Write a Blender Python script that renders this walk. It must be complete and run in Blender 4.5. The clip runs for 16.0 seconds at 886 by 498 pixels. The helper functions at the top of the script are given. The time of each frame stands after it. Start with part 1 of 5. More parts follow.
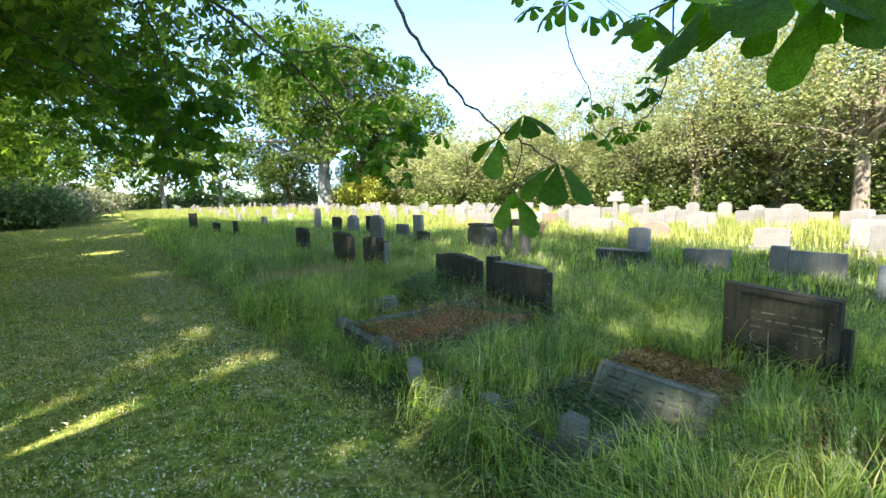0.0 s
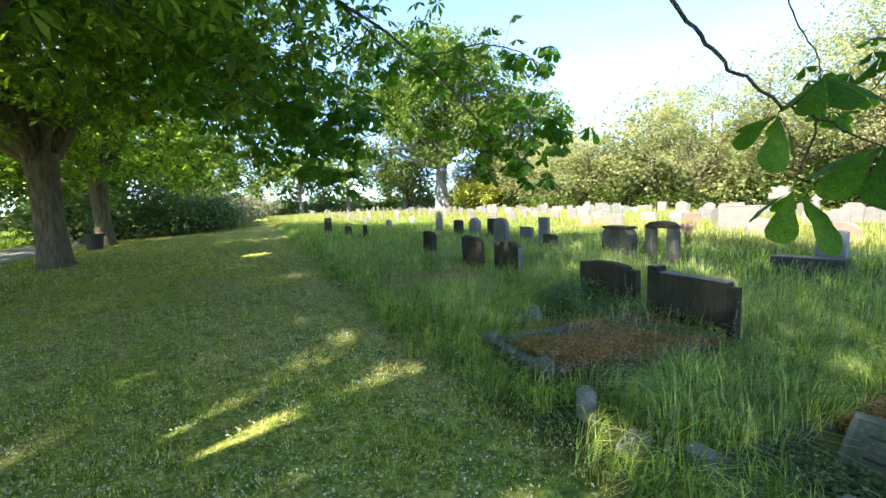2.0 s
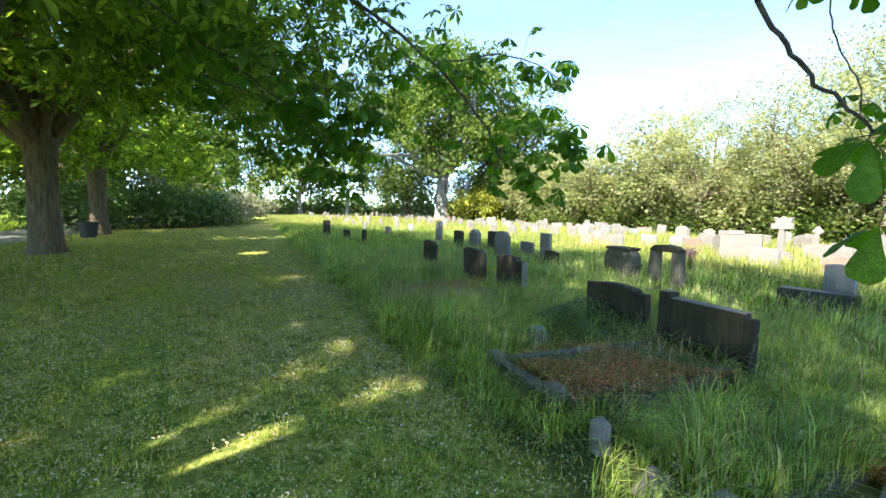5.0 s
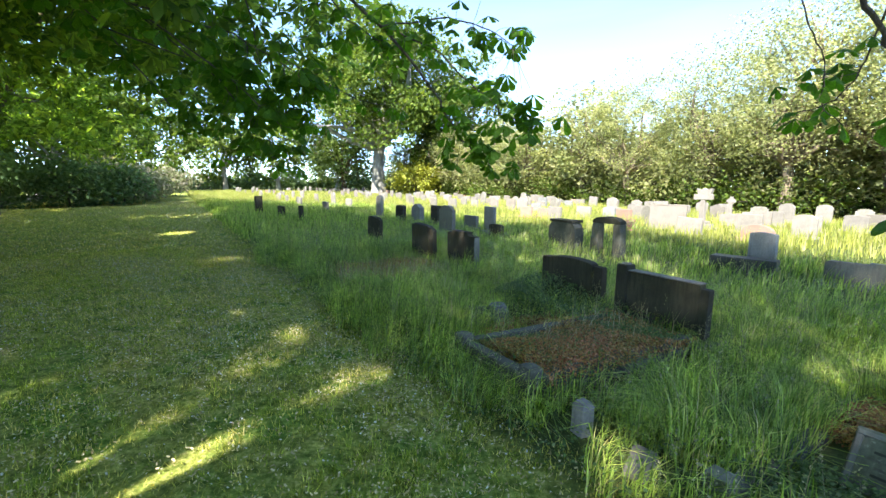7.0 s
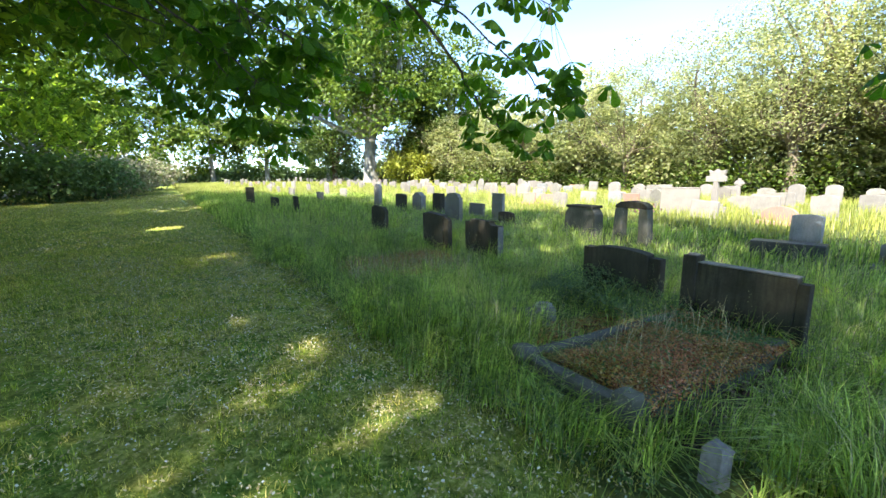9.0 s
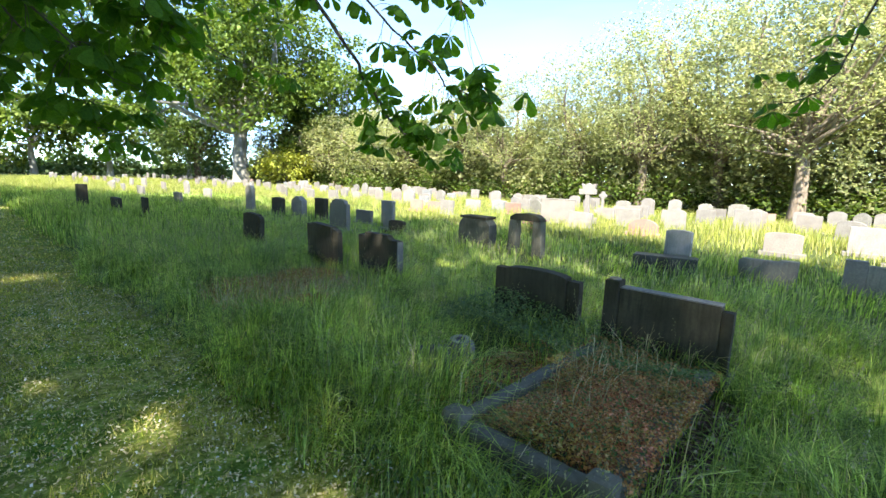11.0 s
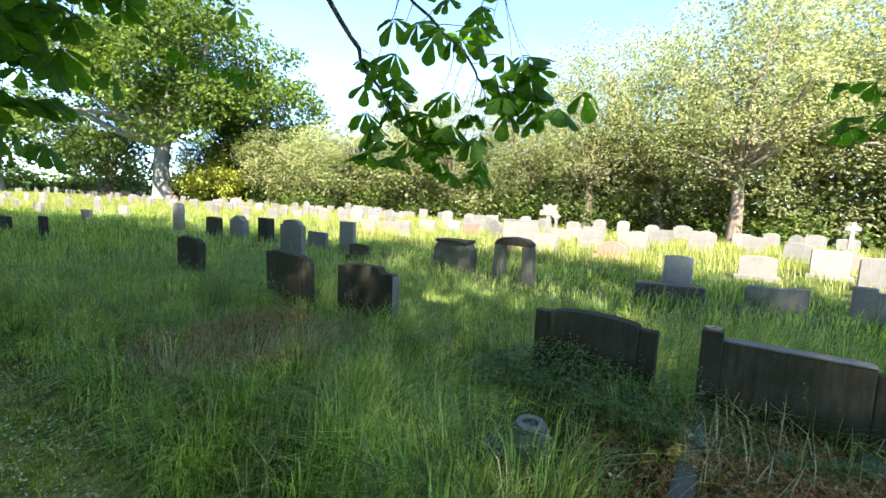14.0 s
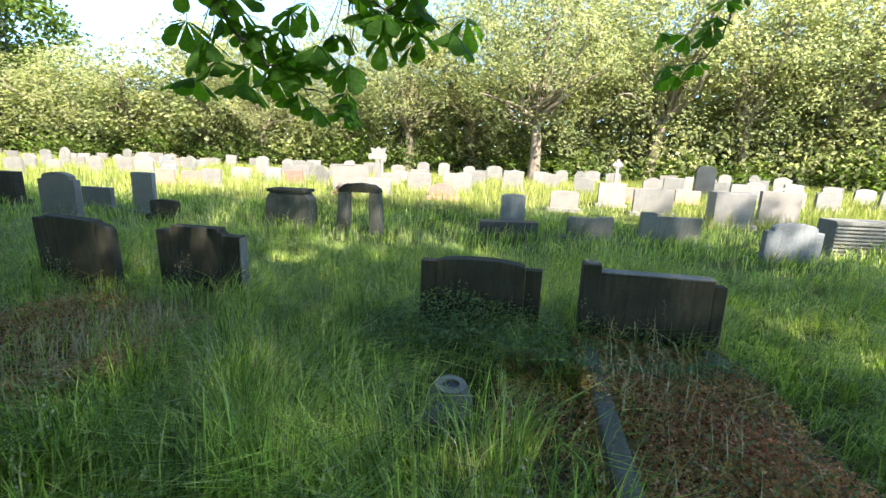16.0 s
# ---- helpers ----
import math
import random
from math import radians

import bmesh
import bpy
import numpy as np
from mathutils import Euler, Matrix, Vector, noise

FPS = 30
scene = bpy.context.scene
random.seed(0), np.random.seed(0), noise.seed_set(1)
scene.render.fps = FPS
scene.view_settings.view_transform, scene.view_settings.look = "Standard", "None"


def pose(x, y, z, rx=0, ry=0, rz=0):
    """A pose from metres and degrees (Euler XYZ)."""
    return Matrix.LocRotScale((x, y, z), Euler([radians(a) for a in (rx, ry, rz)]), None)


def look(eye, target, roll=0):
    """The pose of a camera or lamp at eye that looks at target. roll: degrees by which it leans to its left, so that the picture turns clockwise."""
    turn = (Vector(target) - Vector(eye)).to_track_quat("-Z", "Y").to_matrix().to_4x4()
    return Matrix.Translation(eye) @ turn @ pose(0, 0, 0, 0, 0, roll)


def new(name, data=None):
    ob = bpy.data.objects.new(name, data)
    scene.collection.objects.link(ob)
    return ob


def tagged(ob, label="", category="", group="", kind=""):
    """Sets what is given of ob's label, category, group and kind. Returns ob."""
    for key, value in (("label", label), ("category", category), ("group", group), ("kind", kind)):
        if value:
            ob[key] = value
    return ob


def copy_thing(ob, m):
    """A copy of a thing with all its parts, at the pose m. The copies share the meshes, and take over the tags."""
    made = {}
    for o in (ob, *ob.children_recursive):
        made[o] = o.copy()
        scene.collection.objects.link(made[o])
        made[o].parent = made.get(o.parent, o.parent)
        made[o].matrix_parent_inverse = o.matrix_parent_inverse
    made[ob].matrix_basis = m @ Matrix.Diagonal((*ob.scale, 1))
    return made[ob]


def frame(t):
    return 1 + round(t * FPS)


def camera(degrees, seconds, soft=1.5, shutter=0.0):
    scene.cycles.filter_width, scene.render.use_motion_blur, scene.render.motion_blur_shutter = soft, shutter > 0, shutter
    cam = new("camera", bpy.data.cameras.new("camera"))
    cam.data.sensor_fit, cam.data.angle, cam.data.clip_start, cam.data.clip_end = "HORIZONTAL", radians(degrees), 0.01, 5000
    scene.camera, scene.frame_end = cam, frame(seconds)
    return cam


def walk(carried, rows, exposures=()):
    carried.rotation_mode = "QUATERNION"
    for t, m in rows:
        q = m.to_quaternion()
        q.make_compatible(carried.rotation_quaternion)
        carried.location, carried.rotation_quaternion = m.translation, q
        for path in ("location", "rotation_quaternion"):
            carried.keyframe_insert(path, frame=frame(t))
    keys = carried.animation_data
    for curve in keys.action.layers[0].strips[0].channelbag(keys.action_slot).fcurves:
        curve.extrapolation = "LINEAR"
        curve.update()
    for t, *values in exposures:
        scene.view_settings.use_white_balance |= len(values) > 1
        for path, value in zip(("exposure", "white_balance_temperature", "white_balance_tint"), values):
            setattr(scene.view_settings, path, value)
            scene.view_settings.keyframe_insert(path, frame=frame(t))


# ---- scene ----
cam = camera(89.3, 16.0)
PATH = [
    (0, (-0.02, 0.014, 1.517), (-0.014, 1.999, 1.271), -1.1),
    (0.5, (-0.196, 0.089, 1.542), (-0.386, 2.069, 1.332), -1.8),
    (1, (-0.333, 0.147, 1.544), (-0.595, 2.121, 1.354), -2.5),
    (1.5, (-0.412, 0.228, 1.54), (-0.821, 2.176, 1.348), -2.8),
    (2, (-0.442, 0.393, 1.537), (-0.928, 2.321, 1.314), -2.4),
    (2.5, (-0.448, 0.516, 1.545), (-1.021, 2.419, 1.319), -2.3),
    (3, (-0.456, 0.59, 1.546), (-1.106, 2.47, 1.33), -2.4),
    (3.2, (-0.46, 0.602, 1.536), (-1.121, 2.479, 1.34), -2.2),
    (5.3, (-0.64, 0.533, 1.539), (-1.056, 2.481, 1.357), 1.3),
    (5.5, (-0.666, 0.542, 1.552), (-1.037, 2.497, 1.354), 0.9),
    (6, (-0.751, 0.508, 1.555), (-1.017, 2.476, 1.321), 0.9),
    (6.5, (-0.815, 0.573, 1.545), (-1.008, 2.544, 1.26), 1.1),
    (7, (-0.885, 0.758, 1.545), (-1.073, 2.728, 1.253), 0.8),
    (7.5, (-0.998, 0.917, 1.546), (-1.21, 2.887, 1.277), 0.5),
    (8, (-1.201, 1.097, 1.515), (-1.438, 3.063, 1.23), 0.6),
    (8.5, (-1.353, 1.23, 1.518), (-1.579, 3.192, 1.207), -0.2),
    (9, (-1.385, 1.446, 1.481), (-1.535, 3.411, 1.139), -0.3),
    (9.5, (-1.395, 1.648, 1.526), (-1.405, 3.621, 1.196), 1.1),
    (10, (-1.441, 1.766, 1.524), (-1.292, 3.736, 1.214), 2.2),
    (10.2, (-1.47, 1.846, 1.543), (-1.26, 3.81, 1.228), 1.6),
    (12.5, (-1.906, 2.879, 1.519), (-1.352, 4.78, 1.234), 4.7),
    (13, (-2.035, 3.045, 1.532), (-1.44, 4.935, 1.265), 3.8),
    (13.5, (-2.105, 3.295, 1.521), (-1.468, 5.173, 1.267), 3.4),
    (14, (-2.123, 3.508, 1.506), (-1.474, 5.387, 1.283), 2.7),
    (14.5, (-2.165, 3.66, 1.469), (-1.334, 5.457, 1.189), 2.7),
    (15, (-2.274, 3.82, 1.51), (-1.146, 5.437, 1.171), 0.4),
    (15.5, (-2.334, 3.939, 1.504), (-1.086, 5.449, 1.101), 1.3),
    (16, (-2.34, 4.105, 1.471), (-1.025, 5.549, 1.041), 2.1),
]
EXPOSURE, KELVIN, TINT = 3.45, 6720, 10
walk(cam, [(t, look(eye, target, roll)) for t, eye, target, roll in PATH], [(0, EXPOSURE, KELVIN, TINT)])

# ---- light and world ----
SUN_AZ, SUN_EL = 196.0, 45.0        # the sun stands behind the walker, degrees clockwise from +y
world = bpy.data.worlds.new("world")
scene.world = world
world.use_nodes = True
wn, wl = world.node_tree.nodes, world.node_tree.links
wn.clear()
w_out = wn.new("ShaderNodeOutputWorld")
w_bg = wn.new("ShaderNodeBackground")
w_sky = wn.new("ShaderNodeTexSky")
w_sky.sky_type = "NISHITA"
w_sky.sun_disc = False
w_sky.sun_elevation = radians(SUN_EL)
w_sky.sun_rotation = radians(SUN_AZ)
w_sky.air_density, w_sky.dust_density, w_sky.ozone_density = 0.5, 0.0, 3.4
w_tc = wn.new("ShaderNodeTexCoord")
w_map = wn.new("ShaderNodeMapping")
w_map.inputs["Scale"].default_value = (1.2, 3.0, 6.0)
w_map.inputs["Rotation"].default_value = (0.2, 0.35, 0.5)
w_noise = wn.new("ShaderNodeTexNoise")
w_noise.inputs["Scale"].default_value = 1.6
w_noise.inputs["Detail"].default_value = 9
w_noise.inputs["Distortion"].default_value = 0.6
w_ramp = wn.new("ShaderNodeValToRGB")
w_ramp.color_ramp.elements[0].position, w_ramp.color_ramp.elements[1].position = 0.42, 0.85
w_mul = wn.new("ShaderNodeMath")
w_mul.operation = "MULTIPLY"
w_mul.inputs[1].default_value = 0.4
w_mix = wn.new("ShaderNodeMixRGB")
w_mix.inputs[2].default_value = (1.3, 1.38, 1.5, 1)
wl.new(w_tc.outputs["Generated"], w_map.inputs["Vector"])
wl.new(w_map.outputs["Vector"], w_noise.inputs["Vector"])
wl.new(w_noise.outputs["Fac"], w_ramp.inputs["Fac"])
wl.new(w_ramp.outputs["Color"], w_mul.inputs[0])
wl.new(w_mul.outputs[0], w_mix.inputs[0])
wl.new(w_sky.outputs["Color"], w_mix.inputs[1])
wl.new(w_mix.outputs["Color"], w_bg.inputs["Color"])
w_bg.inputs["Strength"].default_value = 0.078
wl.new(w_bg.outputs["Background"], w_out.inputs["Surface"])

sun = new("sun", bpy.data.lights.new("sun", "SUN"))
sun.data.energy = 2.0
sun.data.angle = radians(0.8)
sun.data.color = (1.0, 0.95, 0.86)
sun_to = Vector((math.sin(radians(SUN_AZ)) * math.cos(radians(SUN_EL)), math.cos(radians(SUN_AZ)) * math.cos(radians(SUN_EL)), math.sin(radians(SUN_EL))))
sun.matrix_world = look(sun_to * 60, (0, 0, 0))


# ---- the plan: s runs along the edge of the mown walk, d across it into the burial ground ----
def plan(s, d, z=0.0):
    return Vector((-1.25 - 0.6 * s + 0.8 * d, 3.9 + 0.8 * s + 0.6 * d, z))


ROW_TURN = math.degrees(math.atan2(-0.8, 0.6))     # the stones' width runs along the rows, their fronts face the walk
rng = np.random.default_rng(7)
rnd = random.Random(11)


# ---- materials ----
def nodes_of(name):
    m = bpy.data.materials.new(name)
    m.use_nodes = True
    nt = m.node_tree
    return m, nt.nodes, nt.links, nt.nodes["Principled BSDF"]


def ramp(n, stops):
    r = n.new("ShaderNodeValToRGB")
    e = r.color_ramp.elements
    while len(e) < len(stops):
        e.new(0.5)
    for el, (p, c) in zip(e, stops):
        el.position, el.color = p, (*c, 1)
    return r


def noise_node(n, l, scale, detail=6, rough=0.6, vec=None, stretch=None):
    tc = n.new("ShaderNodeTexCoord")
    t = n.new("ShaderNodeTexNoise")
    t.inputs["Scale"].default_value, t.inputs["Detail"].default_value, t.inputs["Roughness"].default_value = scale, detail, rough
    if stretch:
        mp = n.new("ShaderNodeMapping")
        mp.inputs["Scale"].default_value = stretch
        l.new(tc.outputs["Object"], mp.inputs["Vector"])
        l.new(mp.outputs["Vector"], t.inputs["Vector"])
    else:
        l.new(tc.outputs["Object"], t.inputs["Vector"])
    return t


def mixer(n, l, a, b, fac, mode="MIX"):
    m = n.new("ShaderNodeMixRGB")
    m.blend_type = mode
    for i, v in ((0, fac), (1, a), (2, b)):
        if hasattr(v, "is_linked"):
            l.new(v, m.inputs[i])
        else:
            m.inputs[i].default_value = v if i == 0 else (*v, 1)
    return m.outputs["Color"]


def stone_mat(name, dark, light, stain, lichen=(0.42, 0.42, 0.36), lichen_at=0.66, rough=0.85, streak=0.5, speck=0.0):
    m, n, l, b = nodes_of(name)
    big = noise_node(n, l, 3.0, 5)
    fine = noise_node(n, l, 38.0, 8, 0.7)
    col = ramp(n, [(0.3, dark), (0.7, light)])
    l.new(big.outputs["Fac"], col.inputs["Fac"])
    st = noise_node(n, l, 5.0, 6, 0.6, stretch=(6.0, 6.0, 0.7))
    sr = ramp(n, [(0.42, (0, 0, 0)), (0.68, (streak, streak, streak))])
    l.new(st.outputs["Fac"], sr.inputs["Fac"])
    c1 = mixer(n, l, col.outputs["Color"], stain, sr.outputs["Color"])
    li = noise_node(n, l, 14.0, 10, 0.75)
    lr = ramp(n, [(lichen_at, (0, 0, 0)), (lichen_at + 0.06, (0.8, 0.8, 0.8))])
    l.new(li.outputs["Fac"], lr.inputs["Fac"])
    c2 = mixer(n, l, c1, lichen, lr.outputs["Color"])
    fr = ramp(n, [(0.25, (0.62, 0.62, 0.62)), (0.75, (1.25, 1.25, 1.25))])
    l.new(fine.outputs["Fac"], fr.inputs["Fac"])
    c3 = mixer(n, l, c2, fr.outputs["Color"], 1.0, "MULTIPLY")
    oi = n.new("ShaderNodeObjectInfo")
    orr = ramp(n, [(0.0, (0.82, 0.82, 0.80)), (1.0, (1.12, 1.10, 1.08))])
    l.new(oi.outputs["Random"], orr.inputs["Fac"])
    c4 = mixer(n, l, c3, orr.outputs["Color"], 1.0, "MULTIPLY")
    l.new(c4, b.inputs["Base Color"])
    b.inputs["Roughness"].default_value = rough
    bp = n.new("ShaderNodeBump")
    bp.inputs["Strength"].default_value, bp.inputs["Distance"].default_value = 0.35, 0.01
    l.new(fine.outputs["Fac"], bp.inputs["Height"])
    l.new(bp.outputs["Normal"], b.inputs["Normal"])
    return m


def leaf_mat(name, stops, back=0.45, rough=0.5, warm=(1.3, 1.25, 0.35), patch=None, gloss=0.35):
    """Leaves and blades: colour varies from piece to piece, light passes through."""
    m, n, l, b = nodes_of(name)
    geo = n.new("ShaderNodeNewGeometry")
    col = ramp(n, stops)
    l.new(geo.outputs["Random Per Island"], col.inputs["Fac"])
    c = col.outputs["Color"]
    if patch:
        big = noise_node(n, l, patch[0], 4)
        pr = ramp(n, [(0.35, patch[1]), (0.65, patch[2])])
        l.new(big.outputs["Fac"], pr.inputs["Fac"])
        c = mixer(n, l, c, pr.outputs["Color"], 1.0, "MULTIPLY")
        small = noise_node(n, l, patch[0] * 5.5, 3)
        sr = ramp(n, [(0.36, (0.58, 0.62, 0.6)), (0.64, (1.32, 1.28, 1.2))])
        l.new(small.outputs["Fac"], sr.inputs["Fac"])
        c = mixer(n, l, c, sr.outputs["Color"], 1.0, "MULTIPLY")
    l.new(c, b.inputs["Base Color"])
    b.inputs["Roughness"].default_value = rough
    b.inputs["Specular IOR Level"].default_value = gloss
    tr = n.new("ShaderNodeBsdfTranslucent")
    tc = mixer(n, l, c, warm, 1.0, "MULTIPLY")
    l.new(tc, tr.inputs["Color"])
    mx = n.new("ShaderNodeMixShader")
    mx.inputs[0].default_value = back
    l.new(b.outputs["BSDF"], mx.inputs[1])
    l.new(tr.outputs["BSDF"], mx.inputs[2])
    l.new(mx.outputs["Shader"], n["Material Output"].inputs["Surface"])
    return m


def bark_mat(name, dark, light, moss=(0.10, 0.12, 0.06)):
    m, n, l, b = nodes_of(name)
    t = noise_node(n, l, 7.0, 8, 0.7, stretch=(1.6, 1.6, 0.35))
    col = ramp(n, [(0.32, dark), (0.68, light)])
    l.new(t.outputs["Fac"], col.inputs["Fac"])
    big = noise_node(n, l, 1.3, 4)
    br = ramp(n, [(0.5, (0, 0, 0)), (0.75, (0.6, 0.6, 0.6))])
    l.new(big.outputs["Fac"], br.inputs["Fac"])
    l.new(mixer(n, l, col.outputs["Color"], moss, br.outputs["Color"]), b.inputs["Base Color"])
    b.inputs["Roughness"].default_value = 0.9
    bp = n.new("ShaderNodeBump")
    bp.inputs["Strength"].default_value, bp.inputs["Distance"].default_value = 0.9, 0.05
    l.new(t.outputs["Fac"], bp.inputs["Height"])
    l.new(bp.outputs["Normal"], b.inputs["Normal"])
    return m


M_DARK = stone_mat("dark_weathered_stone", (0.022, 0.02, 0.012), (0.07, 0.063, 0.041), (0.014, 0.014, 0.008), (0.17, 0.165, 0.11), 0.64, 0.95, 0.8)
M_GREY = stone_mat("grey_stone", (0.16, 0.155, 0.14), (0.28, 0.27, 0.245), (0.10, 0.10, 0.085), (0.5, 0.5, 0.46), 0.66)
M_LICHEN = stone_mat("mossy_lichened_stone", (0.10, 0.11, 0.08), (0.22, 0.22, 0.17), (0.05, 0.06, 0.035), (0.40, 0.41, 0.33), 0.58)
M_KERB = stone_mat("kerb_stone", (0.065, 0.066, 0.052), (0.17, 0.165, 0.14), (0.045, 0.05, 0.035), (0.5, 0.5, 0.46), 0.62)
M_WHITE = stone_mat("white_marble", (0.21, 0.195, 0.185), (0.30, 0.285, 0.27), (0.19, 0.18, 0.165), (0.22, 0.22, 0.19), 0.72, 0.6, 0.5)
M_PALE = stone_mat("pale_limestone", (0.18, 0.162, 0.148), (0.26, 0.238, 0.22), (0.22, 0.21, 0.19), (0.3, 0.3, 0.26), 0.70, 0.8, 0.6)
M_PINK = stone_mat("pink_granite", (0.30, 0.19, 0.16), (0.40, 0.26, 0.22), (0.34, 0.22, 0.19), (0.5, 0.42, 0.36), 0.72, 0.5, 0.4)
M_SLATE = stone_mat("blue_grey_granite", (0.20, 0.21, 0.22), (0.30, 0.31, 0.32), (0.11, 0.115, 0.12), (0.36, 0.36, 0.34), 0.72, 0.6, 0.4)
M_BLACK = stone_mat("black_granite", (0.02, 0.022, 0.022), (0.05, 0.052, 0.05), (0.03, 0.03, 0.03), (0.12, 0.12, 0.11), 0.74, 0.35, 0.3)
M_INK = stone_mat("worn_lettering", (0.03, 0.03, 0.025), (0.07, 0.065, 0.055), (0.04, 0.04, 0.035), (0.2, 0.2, 0.17), 0.7)
M_SOIL = stone_mat("plot_earth", (0.07, 0.05, 0.035), (0.14, 0.10, 0.07), (0.05, 0.04, 0.03), (0.2, 0.15, 0.1), 0.66, 1.0)
M_BARK = bark_mat("chestnut_bark", (0.045, 0.032, 0.02), (0.22, 0.165, 0.105))
M_OAKBARK = bark_mat("oak_bark", (0.16, 0.15, 0.13), (0.36, 0.35, 0.32), (0.2, 0.2, 0.15))
M_PLANEBARK = bark_mat("lime_bark", (0.13, 0.10, 0.075), (0.33, 0.26, 0.20), (0.16, 0.14, 0.09))
M_TWIG = bark_mat("twig", (0.04, 0.032, 0.03), (0.11, 0.09, 0.075))
M_CHEST = leaf_mat("chestnut_leaf", [(0.0, (0.04, 0.08, 0.02)), (0.5, (0.095, 0.175, 0.045)), (1.0, (0.20, 0.29, 0.075))], 0.64, 0.5, (3.1, 2.75, 1.0), (0.5, (0.8, 0.8, 0.8), (1.15, 1.15, 1.1)), 0.2)
M_NEARLEAF = leaf_mat("near_chestnut_leaf", [(0.0, (0.04, 0.105, 0.018)), (1.0, (0.075, 0.165, 0.028))], 0.55, 0.6, (2.4, 2.5, 0.5), (9.0, (0.75, 0.8, 0.75), (1.15, 1.12, 1.1)), 0.15)
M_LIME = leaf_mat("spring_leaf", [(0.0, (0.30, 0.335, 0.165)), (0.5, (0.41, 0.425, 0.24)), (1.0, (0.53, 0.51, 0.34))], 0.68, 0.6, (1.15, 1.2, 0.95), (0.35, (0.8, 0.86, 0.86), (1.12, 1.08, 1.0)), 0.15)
M_OAK = leaf_mat("oak_leaf", [(0.0, (0.06, 0.10, 0.028)), (0.5, (0.115, 0.175, 0.045)), (1.0, (0.20, 0.26, 0.075))], 0.45, 0.6, (1.4, 1.4, 0.6), (0.3, (0.8, 0.85, 0.85), (1.15, 1.15, 1.0)), 0.15)
M_SHRUB = leaf_mat("shrub_leaf", [(0.0, (0.09, 0.15, 0.06)), (0.6, (0.13, 0.21, 0.09)), (1.0, (0.17, 0.25, 0.11))], 0.3, 0.8, (1.2, 1.3, 0.6), None, 0.1)
M_DEEP = leaf_mat("understorey_leaf", [(0.0, (0.06, 0.10, 0.035)), (0.6, (0.12, 0.18, 0.055)), (1.0, (0.22, 0.29, 0.09))], 0.3, 0.5, (1.2, 1.3, 0.5))
M_GOLD = leaf_mat("golden_shrub_leaf", [(0.0, (0.24, 0.28, 0.04)), (1.0, (0.42, 0.43, 0.08))], 0.35, 0.5, (1.2, 1.15, 0.4))
M_BLOSSOM = leaf_mat("blossom_shrub_leaf", [(0.0, (0.15, 0.19, 0.09)), (0.5, (0.22, 0.25, 0.12)), (1.0, (0.38, 0.32, 0.26))], 0.3, 0.8, (1.1, 1.1, 0.8))
M_GRASS = leaf_mat("tall_grass", [(0.0, (0.055, 0.10, 0.02)), (0.3, (0.19, 0.29, 0.055)), (0.65, (0.40, 0.51, 0.13)), (0.9, (0.58, 0.64, 0.23)), (1.0, (0.70, 0.60, 0.34))], 0.48, 0.5, (1.5, 1.6, 0.6), (2.2, (0.62, 0.72, 0.66), (1.3, 1.25, 1.15)), 0.5)
M_SEED = leaf_mat("grass_seed_head", [(0.0, (0.20, 0.24, 0.10)), (0.5, (0.34, 0.33, 0.19)), (1.0, (0.50, 0.45, 0.32))], 0.35, 0.7, (1.2, 1.15, 0.8))
M_TURF = leaf_mat("green_turf", [(0.0, (0.14, 0.20, 0.035)), (0.5, (0.34, 0.42, 0.08)), (1.0, (0.62, 0.62, 0.2))], 0.4, 0.6, (1.35, 1.3, 0.6), (9.0, (0.65, 0.75, 0.65), (1.3, 1.3, 1.15)), 0.1)
M_MEADOW = leaf_mat("meadow_grass", [(0.0, (0.22, 0.28, 0.05)), (0.5, (0.33, 0.36, 0.09)), (1.0, (0.48, 0.45, 0.22))], 0.4, 0.5, (1.3, 1.25, 0.6), (0.35, (0.8, 0.9, 0.8), (1.15, 1.1, 1.05)))
M_LAWN = leaf_mat("mown_grass", [(0.0, (0.24, 0.26, 0.06)), (0.6, (0.56, 0.54, 0.16)), (1.0, (0.80, 0.70, 0.36))], 0.4, 0.6, (1.3, 1.25, 0.6), (7.0, (0.55, 0.68, 0.5), (1.3, 1.22, 1.15)), 0.1)
M_STRAW = leaf_mat("grass_clippings", [(0.0, (0.30, 0.24, 0.11)), (0.6, (0.55, 0.46, 0.25)), (1.0, (0.74, 0.65, 0.42))], 0.2, 0.8, (1.1, 1.05, 0.8))
M_PETAL = leaf_mat("fallen_petals", [(0.0, (0.55, 0.52, 0.44)), (1.0, (0.82, 0.80, 0.74))], 0.2, 0.7, (1.0, 1.0, 0.9))
M_FLOWER = leaf_mat("pink_flowers", [(0.0, (0.45, 0.12, 0.16)), (0.6, (0.6, 0.25, 0.28)), (1.0, (0.7, 0.5, 0.5))], 0.3, 0.6, (1.1, 0.9, 0.9))
M_WEED = leaf_mat("russet_herb", [(0.0, (0.16, 0.06, 0.04)), (0.25, (0.35, 0.16, 0.09)), (0.5, (0.52, 0.32, 0.15)), (0.66, (0.33, 0.28, 0.10)), (0.85, (0.57, 0.35, 0.22)), (1.0, (0.66, 0.46, 0.38))], 0.4, 0.75, (1.35, 1.15, 0.7), (2.6, (0.85, 1.05, 0.6), (1.3, 1.0, 1.1)))
